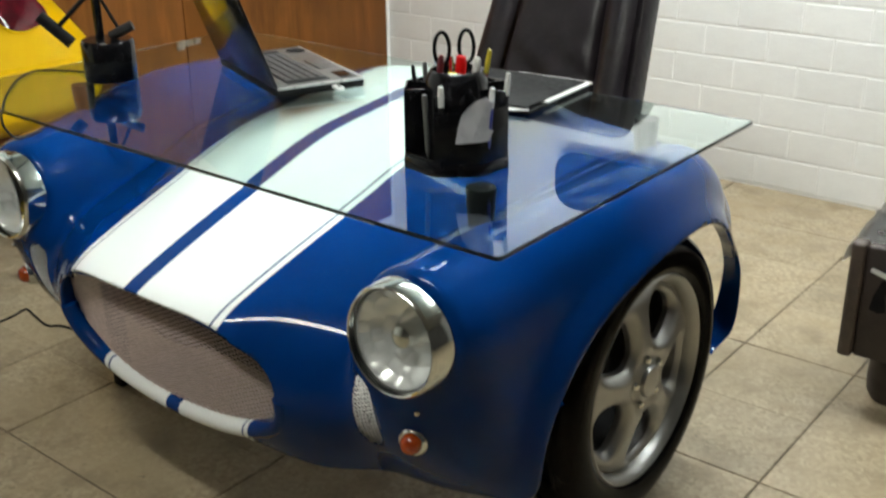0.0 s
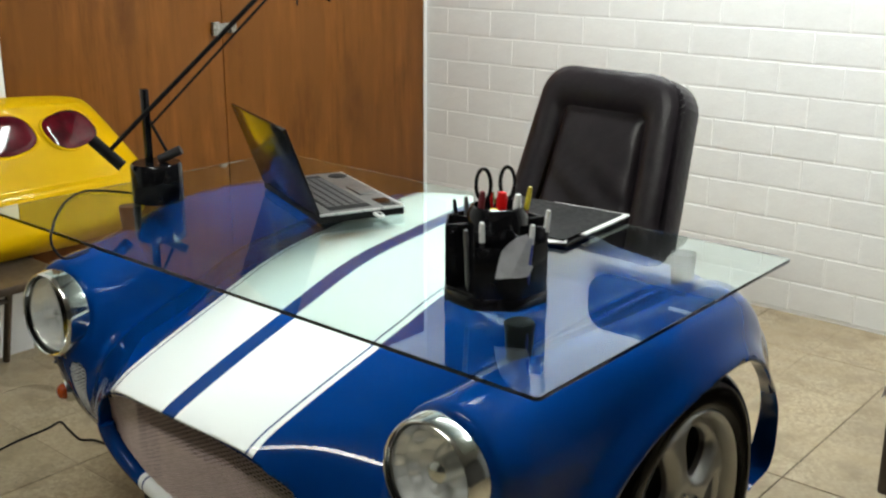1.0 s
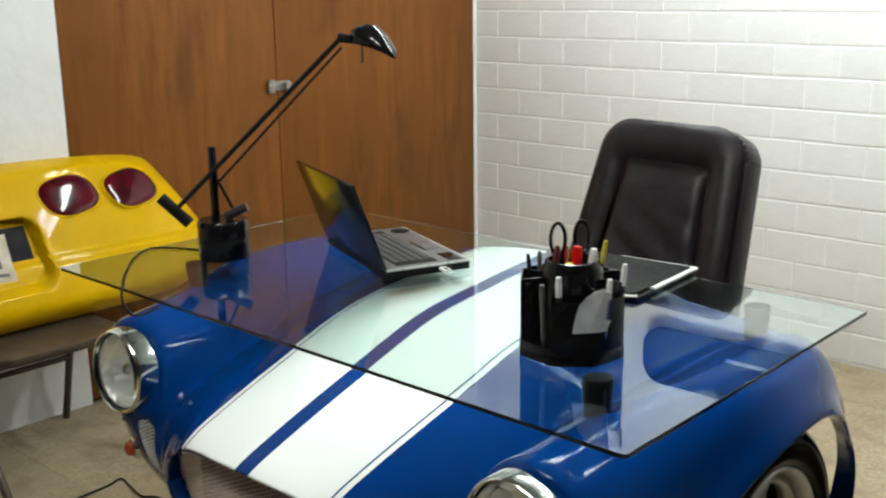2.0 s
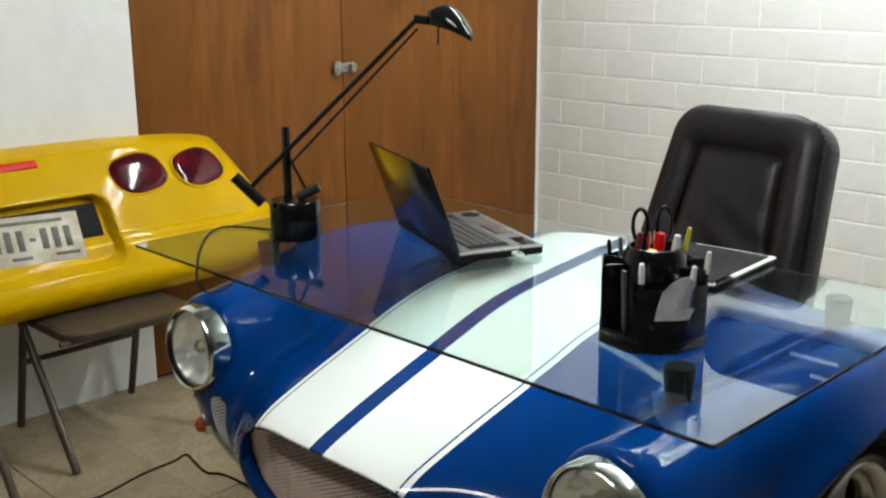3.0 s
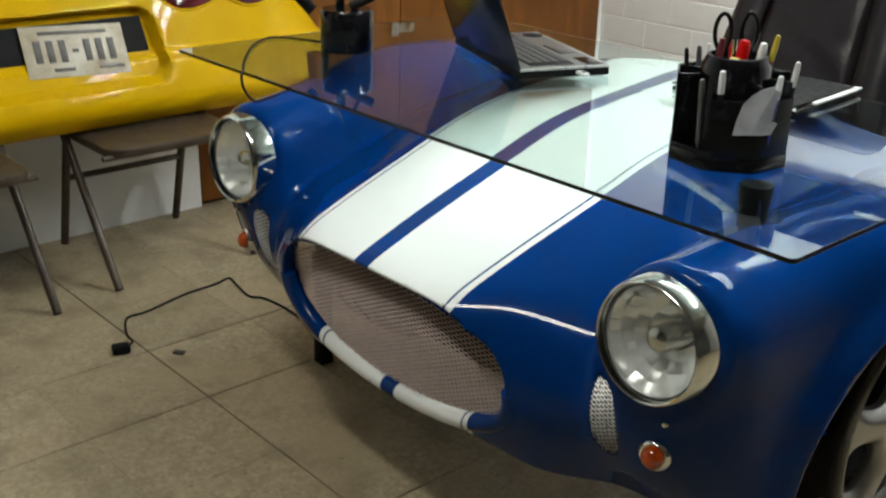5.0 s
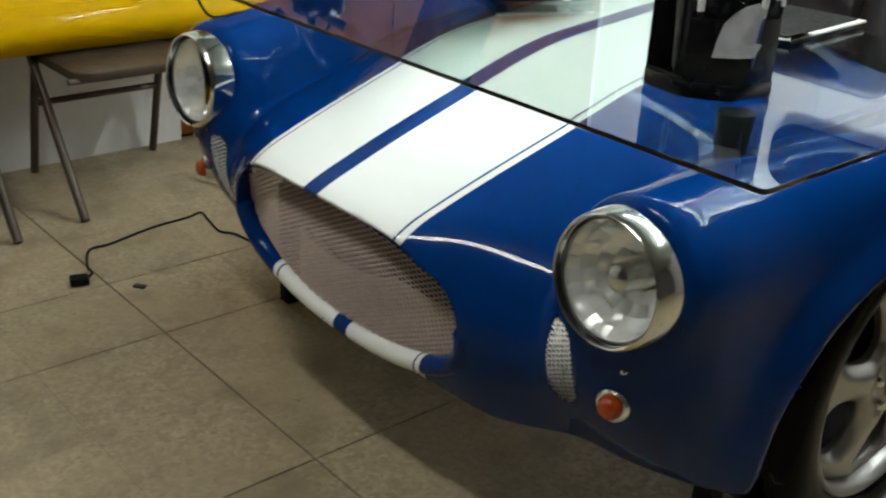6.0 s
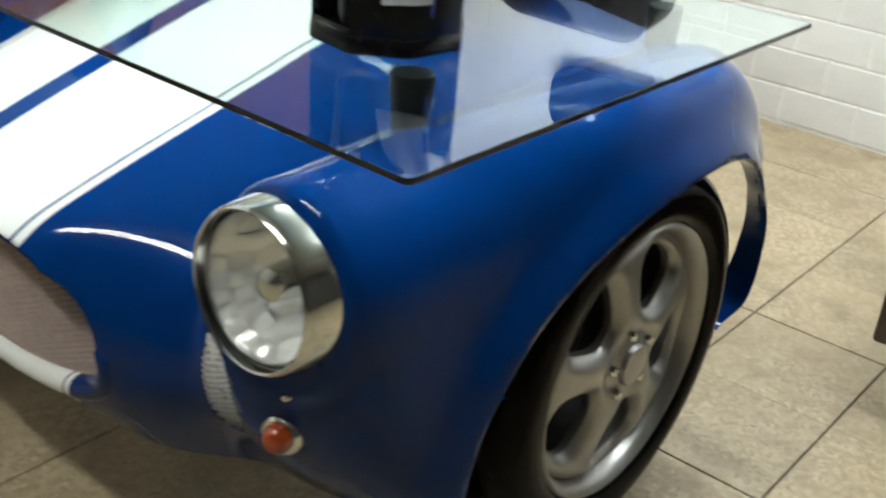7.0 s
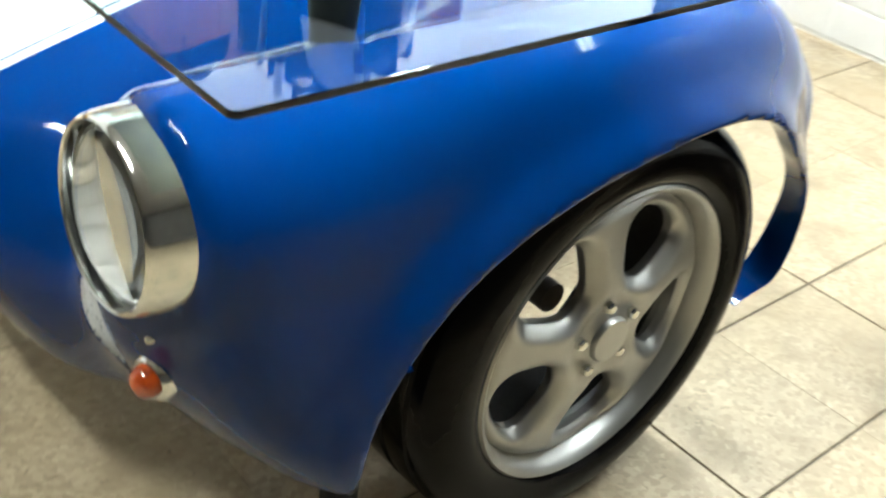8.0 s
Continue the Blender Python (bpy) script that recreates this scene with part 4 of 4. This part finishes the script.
def ring_pad(outer, inner, depth, bulge):
    bm = bmesh.new()
    n, steps = len(outer), 12
    rings = []
    for k in range(steps + 1):
        s = k / steps
        rings.append([bm.verts.new((o[0] * (1 - s) + i[0] * s, -depth / 2 - bulge * math.sin(math.pi * (0.06 + 0.88 * s)) ** 0.6, o[1] * (1 - s) + i[1] * s)) for o, i in zip(outer, inner)])
    for a, b in zip(rings, rings[1:]):
        for k in range(n):
            bm.faces.new((a[k], a[(k + 1) % n], b[(k + 1) % n], b[k]))
    return bm


OUT, INN = back_outline(0.525, 0.448, 0.625, 0.09), back_outline(0.335, 0.275, 0.41, 0.03)
part("backrest", placed(slab(OUT, -0.055, 0.030, 0.02), tilt_back @ Matrix.Rotation(radians(90), 4, "X")), LEATHER, chair, "black leather backrest")
bm = ring_pad(OUT, INN, 0.108, 0.030)
part("back_bolster", placed(bm, tilt_back), LEATHER, chair, "padded leather border")
bm = bmesh.new()
rows = []
for j in range(29):
    zz = -0.205 + 0.41 * j / 28
    row = []
    for i in range(25):
        ww = 0.160 + (0.130 - 0.160) * j / 28
        xx = ww * (2 * i / 24 - 1)
        edge = (1 - abs(2 * i / 24 - 1) ** 6) * (1 - abs(2 * j / 28 - 1) ** 6)
        crease = 0.009 * math.sin(60 * (zz + 0.35 * xx) + 2 * math.sin(9 * xx)) * max(0, 0.5 - zz * 4) * edge
        row.append(bm.verts.new((xx, -0.056 - 0.022 * edge ** 0.5 + crease * 0.6, zz)))
    rows.append(row)
for a, b in zip(rows, rows[1:]):
    for i in range(24):
        bm.faces.new((a[i], a[i + 1], b[i + 1], b[i]))
part("back_panel", placed(bm, tilt_back), LEATHER, chair, "creased centre panel")
part("seat", placed(box(0, -0.25, 0.455, 0.50, 0.48, 0.11, 0.045, seg=4), cm), LEATHER, chair, "black leather seat cushion")
part("back_bar", placed(box(0, 0.03, 0.42, 0.07, 0.02, 0.24, 0.004), cm), BLACK_MATT, chair)
part("column", placed(tube([(0, -0.24, 0.10), (0, -0.24, 0.41)], 0.025, 16), cm), DARK_METAL, chair)
for k in range(5):
    a = radians(90 + 72 * k)
    e = Vector((0.27 * math.cos(a), -0.24 + 0.27 * math.sin(a), 0.065))
    leg = part("leg", placed(tube([(0, -0.24, 0.11), e], lambda t: 0.022 - 0.008 * t, 10), cm), BLACK_MATT, chair)
    part("caster", placed(tube([e + Vector((-0.018, 0, -0.037)), e + Vector((0.018, 0, -0.037))], 0.027, 14), cm), BLACK, leg)


# ---- yellow rear bumper propped on folding chairs ----
BY = 0.125
bump_t = thing("car_bumper", -1.55, BY, 0.43, "yellow sports car rear bumper leaning on folding chairs", "car bumper")


def bumper_point(s, v):
    """s runs along the bumper from -1 to 1, v from its top lip to its bottom."""
    z = 0.880 - 0.460 * v
    bulge = 0.335 * (1 - (1 - v) ** 1.35) - 0.09 * max(0, v - 0.82) / 0.18 * max(0, v - 0.82) / 0.18
    ledge = 0.010 * (1 / (1 + math.exp(-(v - 0.585) * 260))) + 0.010 * (1 / (1 + math.exp(-(v - 0.625) * 260)))
    x = -1.735 + bulge * 0.78 + ledge
    if v < 0.06:
        x -= 0.08 * (1 - v / 0.06) ** 2
    half = 0.84 + 0.13 * min(1, v / 0.62) ** 0.9 - 0.10 * max(0, v - 0.62) / 0.38
    a = abs(s)
    y = BY + half * s
    x -= 0.10 * a ** 12
    z -= 0.030 * a ** 3 * (1 - v)
    return x, y, z


bm = bmesh.new()
NU, NV = 260, 100
vs = []
for i in range(NU + 1):
    col = []
    for j in range(NV + 1):
        x, y, z = bumper_point(-1 + 2 * i / NU, j / NV)
        # licence recess
        ry, rz = abs(y - BY) - 0.335 + 0.05, abs(z - 0.632) - 0.098 + 0.05
        d = (math.hypot(max(ry, 0), max(rz, 0)) + min(max(ry, rz), 0)) - 0.05
        t = max(0.0, min(1.0, (0.009 - d) / 0.018))
        x -= 0.050 * t * t * (3 - 2 * t)
        col.append(bm.verts.new((x, y, z)))
    vs.append(col)
for i in range(NU):
    for j in range(NV):
        bm.faces.new((vs[i][j], vs[i + 1][j], vs[i + 1][j + 1], vs[i][j + 1]))
bmesh.ops.recalc_face_normals(bm, faces=bm.faces)
skin = part("bumper_skin", bm, YELLOW, bump_t, "glossy yellow moulded skin")
so = skin.modifiers.new("thickness", "SOLIDIFY")
so.thickness = 0.006
so.offset = 0


def bumper_frame(y, z):
    """A matrix on the bumper's face: local z points out of it."""
    v = (0.880 - z) / 0.460
    half = 0.84 + 0.13 * min(1, v / 0.62) ** 0.9
    s = (y - BY) / half
    p, q, r = (Vector(bumper_point(s + a, v + b)) for a, b in ((0, 0), (0.02, 0), (0, 0.02)))
    nrm = (q - p).cross(r - p).normalized()
    if nrm.x < 0:
        nrm = -nrm
    up = (p - r).normalized()
    right = up.cross(nrm)
    m = Matrix((right.to_4d(), up.to_4d(), nrm.to_4d(), p.to_4d())).transposed()
    for k in range(3):
        m[3][k] = 0
    m[3][3] = 1
    return m


def oval(rx, ry, skew=0.0, n=40):
    return [(rx * math.copysign(abs(math.cos(a)) ** 0.75, math.cos(a)) + skew * math.sin(a), ry * math.copysign(abs(math.sin(a)) ** 0.8, math.sin(a))) for a in [2 * math.pi * k / n for k in range(n)]]


for dy in (0.478, 0.702, -0.478, -0.702):
    m = bumper_frame(BY + dy, 0.775)
    k = 1 if dy > 0 else -1
    rim_bm = bmesh.new()
    o, i = oval(0.104, 0.077, -0.012 * k), oval(0.095, 0.069, -0.012 * k)
    ro = [rim_bm.verts.new((x, y, 0.002)) for x, y in o]
    rm = [rim_bm.verts.new((x * 0.96, y * 0.96, 0.0045)) for x, y in o]
    ri = [rim_bm.verts.new((x, y, 0.003)) for x, y in i]
    for a, b in ((ro, rm), (rm, ri)):
        for t in range(40):
            rim_bm.faces.new((a[t], a[(t + 1) % 40], b[(t + 1) % 40], b[t]))
    tl = part("tail_light", placed(rim_bm, m), YELLOW, bump_t, "moulded surround of an oval tail light")
    lb = bmesh.new()
    prev = None
    for q in range(9):
        s = 1 - q / 8.5
        ring = [lb.verts.new((x * s, y * s, 0.0025 + 0.009 * math.sqrt(max(0, 1 - s * s)))) for x, y in i]
        if prev:
            for t in range(40):
                lb.faces.new((prev[t], prev[(t + 1) % 40], ring[(t + 1) % 40], ring[t]))
        prev = ring
    lb.faces.new(prev)
    part("red_lens", placed(lb, m), RED_LENS, tl, "dark red glossy lens")
m = bumper_frame(BY, 0.835)
part("brake_strip", placed(box(0, 0, 0.003, 0.33, 0.026, 0.008, 0.002), m), RED, bump_t, "thin red brake light strip")
rec_x = bumper_point(0, 0.555)[0] - 0.050
tilt = Matrix.Translation((rec_x + 0.006, BY, 0.632)) @ Matrix.Rotation(radians(-28), 4, "Y")
part("recess_back", placed(box(0.0, 0, 0, 0.004, 0.62, 0.165, 0.001), tilt), BLACK_MATT, bump_t, "dark recess behind the plate")
plate = part("number_plate", placed(box(0.012, 0.085, 0, 0.003, 0.30, 0.15, 0.001), tilt @ Matrix.Rotation(radians(-3), 4, "X")), PLATE, bump_t, "worn cream number plate")
for k in range(7):
    part("plate_bar", placed(box(0.0145, -0.025 + 0.036 * k, 0.0, 0.002, 0.020 if k != 3 else 0.018, 0.064 if k != 3 else 0.010, 0.0005), tilt @ Matrix.Rotation(radians(-3), 4, "X")), INK, plate)
for y0, w, z0 in ((0.16, 0.075, -0.052), (0.02, 0.06, -0.054), (0.065, 0.20, 0.054)):
    part("plate_bar", placed(box(0.0145, y0 + 0.02, z0, 0.002, w, 0.010, 0.0005), tilt @ Matrix.Rotation(radians(-3), 4, "X")), INK, plate)


def folding_chair(x, y, turn, label):
    t = thing("folding_chair", x, y, 0, label, "chair", "folding chairs")
    m = Matrix.Translation((x, y, 0)) @ Matrix.Rotation(radians(turn), 4, "Z")
    bm = slab(rounded(0.40, 0.42, 0.06), 0.0, 0.028, 0.008)
    part("seat", placed(bm, m @ Matrix.Translation((0, 0, 0.382))), TAN_METAL, t, "tan pressed metal seat")
    for s in (-0.225, 0.225):
        part("front_leg", placed(tube([(-0.24, s, 0.70), (-0.16, s, 0.52), (0.20, s, 0.006)], 0.0125, 10), m), TAN_METAL, t)
        part("rear_leg", placed(tube([(-0.13, s * 0.86, 0.40), (-0.24, s * 0.86, 0.006)], 0.0125, 10), m), TAN_METAL, t)
    part("rear_crossbar", placed(tube([(-0.176, -0.193, 0.235), (-0.176, 0.193, 0.235)], 0.010, 8), m), TAN_METAL, t)
    part("seat_rail", placed(tube([(0.17, -0.225, 0.385), (0.17, 0.225, 0.385)], 0.009, 8), m), TAN_METAL, t)
    part("back_rail", placed(box(-0.235, 0, 0.66, 0.018, 0.40, 0.14, 0.006), m), TAN_METAL, t)
    return t


folding_chair(-1.505, 0.368, 0, "tan metal folding chair holding up the bumper")
folding_chair(-1.466, -0.280, 0, "tan metal folding chair beside the wall")

# dark panel hung high on the wall, out of direct sight but mirrored in the glass
panel = thing("wall_panel", -0.44, BACK, 1.695, "dark rounded panel hung high on the white brick wall", "panel")
turned_up = Matrix.Translation((-0.44, BACK - 0.022, 1.695)) @ Matrix.Rotation(radians(90), 4, "X")
part("board", placed(slab(rounded(0.78, 0.25, 0.09, 8), -0.012, 0.016, 0.004), turned_up), BLACK_MATT, panel, "dark matt board")
for u, v, w in ((0.10, -0.05, 0.20), (0.14, 0.02, 0.10)):
    part("lettering_bar", placed(box(u, v, 0.018, w, 0.014, 0.003, 0.001), turned_up), GREY_NOTE, panel, "grey lettering bar")

# black cable and plug on the floor
cab = thing("power_cable", -0.9, 0.1, 0, "thin black power cable lying on the tiles", "cable")
part("cable", tube(smooth_path([(-0.72, 0.40, 0.004), (-0.86, 0.44, 0.004), (-1.00, 0.434, 0.004), (-1.045, 0.408, 0.004), (-1.125, 0.42, 0.004), (-1.19, 0.43, 0.004), (-1.178, 0.38, 0.004), (-1.168, 0.272, 0.004), (-1.133, 0.14, 0.004), (-1.125, 0.075, 0.004), (-1.036, 0.03, 0.006), (-0.975, 0.016, 0.014), (-0.958, -0.004, 0.014)], 8), 0.0032, 8), BLACK_MATT, cab)
part("plug", box(-0.957, -0.024, 0.013, 0.032, 0.044, 0.022, 0.005, Matrix.Rotation(radians(-18), 3, "Z")), BLACK_MATT, cab)
scrap = thing("debris", -0.865, 0.087, 0, "small brown scrap lying on the floor tiles", "debris")
part("scrap", box(-0.865, 0.087, 0.003, 0.03, 0.018, 0.005, 0.002, Matrix.Rotation(radians(35), 3, "Z")), BROWN, scrap)

# worn brown upholstered seat
seat = thing("brown_armchair", 1.12, 1.60, 0, "worn brown leather armchair with clear plastic over it", "armchair")
qm = Matrix.Translation((0.85, 1.36, 0)) @ Matrix.Rotation(radians(4), 4, "Z")
part("front_panel", placed(box(0.30, 0.02, 0.275, 0.53, 0.04, 0.285, 0.008, seg=3), qm), BROWN, seat, "dark brown leather front panel")
part("corner_strip", placed(box(0.018, 0.016, 0.275, 0.034, 0.05, 0.292, 0.009, seg=3), qm), BROWN_WORN, seat, "scuffed lighter brown corner piping")
part("cushion", placed(box(0.30, 0.30, 0.29, 0.50, 0.50, 0.24, 0.04, seg=4), qm), BROWN, seat, "dark brown leather seat cushion")
part("arm", placed(box(0.05, 0.31, 0.35, 0.10, 0.52, 0.15, 0.035, seg=4), qm), BROWN, seat, "rounded leather arm")
bm = slab([(0.058, 0.262), (0.064, 0.300), (0.078, 0.338), (0.094, 0.352), (0.098, 0.330), (0.090, 0.300), (0.096, 0.262), (0.078, 0.256)], 0.0, 0.003)
part("torn_opening", placed(bm, qm @ Matrix.Translation((0, 0.0005, 0)) @ Matrix.Rotation(radians(90), 4, "X")), BLACK_MATT, seat, "dark tear in the leather")
bm = bmesh.new()
for k, (u, v, w, hh) in enumerate(((0.070, 0.356, 0.040, 0.012), (0.102, 0.318, 0.012, 0.06))):
    merge(bm, box(u, -0.003, v, w, 0.008, hh, 0.003, Matrix.Rotation(radians(18 - 30 * k), 3, "Y")))
part("torn_edge", placed(bm, qm), PAPER, seat, "pale lining showing at the tear")
for u, v in ((0.12, 0.09), (0.48, 0.09), (0.12, 0.50), (0.48, 0.50)):
    part("foot", lathe([(0.0, 0.0), (0.045, 0.0), (0.056, 0.02), (0.060, 0.06), (0.055, 0.16), (0.0, 0.16)], 20, qm @ Matrix.Translation((u, v, 0))), BROWN, seat, "dark rounded foot")
bm = bmesh.new()
bmesh.ops.create_grid(bm, x_segments=30, y_segments=30, size=0.5)
for v in bm.verts:
    x, y = v.co.x * 0.30 + 0.13, v.co.y * 0.46 + 0.24
    fold = 0.030 * noise.noise(Vector((x * 13, y * 13, 1))) + 0.016 * noise.noise(Vector((x * 34, y * 34, 5)))
    v.co = Vector((x, y + 0.4 * fold, 0.430 + 0.7 * fold - 2.2 * max(0, 0.02 - x) ** 1.2 - 1.5 * max(0, 0.06 - y) ** 1.3))
part("plastic_sheet", placed(bm, qm), FROSTED, seat, "crumpled clear plastic sheet")


# ---- pieces of walls and floor ----
def brick_mesh(name, w, h, d, material):
    bm = bmesh.new()
    b = 0.0045
    back = [bm.verts.new((sx * w / 2, 0, sz * h / 2)) for sx, sz in ((-1, -1), (1, -1), (1, 1), (-1, 1))]
    mid = [bm.verts.new((sx * w / 2, -d + 0.0016, sz * h / 2)) for sx, sz in ((-1, -1), (1, -1), (1, 1), (-1, 1))]
    face = [bm.verts.new((sx * (w / 2 - b), -d, sz * (h / 2 - b))) for sx, sz in ((-1, -1), (1, -1), (1, 1), (-1, 1))]
    for a, c in ((back, mid), (mid, face)):
        for k in range(4):
            bm.faces.new((a[k], a[(k + 1) % 4], c[(k + 1) % 4], c[k]))
    bm.faces.new(face)
    bmesh.ops.recalc_face_normals(bm, faces=bm.faces)
    me = bpy.data.meshes.new(name)
    bm.to_mesh(me)
    bm.free()
    me.materials.append(material)
    return me


rng = random.Random(5)
BW, BH, J = 0.243, 0.1165, 0.0030
FULL = brick_mesh("brick", BW - J, BH - J, 0.0030, WHITE_WALL)


def rest_of_wall(name, parent, cells, to_world):
    """The bricks past those that stand near, joined."""
    bm = bmesh.new()
    for u, z, w in cells:
        b = box(u, 0, z, w - J, 0.0068, BH - J, 0)
        b.transform(to_world)
        merge(bm, b)
    ob = part(name, bm, WHITE_WALL, parent, smooth=False)
    tagged(ob, kind="stuff")


def brick_wall(parent, u0, u1, to_world, near, phase=0.0):
    """Courses of bricks along local x, faces to local -y."""
    far = []
    rows_n = int(CEIL / BH)
    for r in range(rows_n):
        z = (r + 0.5) * BH + 0.008
        u = u0 + phase - (BW / 2 if r % 2 else 0)
        while u < u1:
            a, b = max(u, u0), min(u + BW, u1)
            if b - a > 0.03:
                if near((a + b) / 2, z):
                    ob = new("brick", FULL)
                    ob.parent = parent
                    ob.matrix_world = to_world @ Matrix.Translation(((a + b) / 2 + rng.uniform(-0.0015, 0.0015), 0.0012 * rng.random(), z + rng.uniform(-0.0012, 0.0012))) @ Matrix.Rotation(rng.uniform(-0.004, 0.004), 4, "Z") @ Matrix.Rotation(rng.uniform(-0.005, 0.005), 4, "Y") @ Matrix.Diagonal(((b - a - J) / (BW - J) * rng.uniform(0.985, 1.006), 1, rng.uniform(0.975, 1.008), 1))
                else:
                    far.append(((a + b) / 2, z, b - a))
            u += BW
    return far


back_m = Matrix.Translation((0, BACK + 0.006, 0))
far = brick_wall(wall_north, LEFT, RIGHT, back_m, lambda u, z: u < 1.3 and z < 1.45, phase=-0.11)
rest_of_wall("bricks", wall_north, far, back_m)
TILE_W = 0.297
OPEN_X, OPEN_Y = (0, -1, -3, -5, -6, 2, 4), (0, 3, 5, 8, -3)     # joints that are still open; the others are filled flush


@functools.lru_cache(None)
def tile_mesh(gaps):
    """A tile; gaps tells for its four sides whether the joint is open."""
    bm = bmesh.new()
    g = [0.0020 if o else 0.0003 for o in gaps]
    b = [0.0012 if o else 0.0002 for o in gaps]
    h = TILE_W / 2

    def loop(cut, z):
        x0, x1, y0, y1 = -h + g[0] + cut * b[0], h - g[1] - cut * b[1], -h + g[2] + cut * b[2], h - g[3] - cut * b[3]
        return [bm.verts.new(p + (z,)) for p in ((x0, y0), (x1, y0), (x1, y1), (x0, y1))]
    low, mid, top = loop(0, -0.006), loop(0, -0.0010), loop(1, 0.0)
    for a, c in ((low, mid), (mid, top)):
        for k in range(4):
            bm.faces.new((a[k], a[(k + 1) % 4], c[(k + 1) % 4], c[k]))
    bm.faces.new(top)
    me = bpy.data.meshes.new("tile")
    bm.to_mesh(me)
    bm.free()
    me.materials.append(TILE)
    return me


far_floor = []
for i in range(-10, 14):
    for j in range(-20, 10):
        x, y = 0.858 - TILE_W / 2 + TILE_W * i, 0.032 + TILE_W / 2 + TILE_W * j
        if not (LEFT - 0.15 < x < RIGHT + 0.15 and FRONT - 0.15 < y < BACK + 0.15):
            continue
        if x < 2.3 and y > -1.6:
            t = new("tile", tile_mesh((i - 1 in OPEN_X, i in OPEN_X, j in OPEN_Y, j + 1 in OPEN_Y)))
            t.parent = floor
            t.location = (x, y, rng.uniform(-0.0002, 0.0001))
            t.rotation_euler = (rng.uniform(-0.0005, 0.0005), rng.uniform(-0.0005, 0.0005), 0)
        else:
            far_floor.append((x, y))
w = TILE_W / 2 - 0.0014
corners = [(x + sx * w, y + sy * w, -0.0005) for x, y in far_floor for sx, sy in ((-1, -1), (1, -1), (1, 1), (-1, 1))]
me = bpy.data.meshes.new("far_tiles")
me.from_pydata(corners, [], [tuple(range(4 * k, 4 * k + 4)) for k in range(len(far_floor))])
me.materials.append(TILE)
far_tiles = new("far_tiles", me)
far_tiles.parent = floor
tagged(far_tiles, kind="stuff")
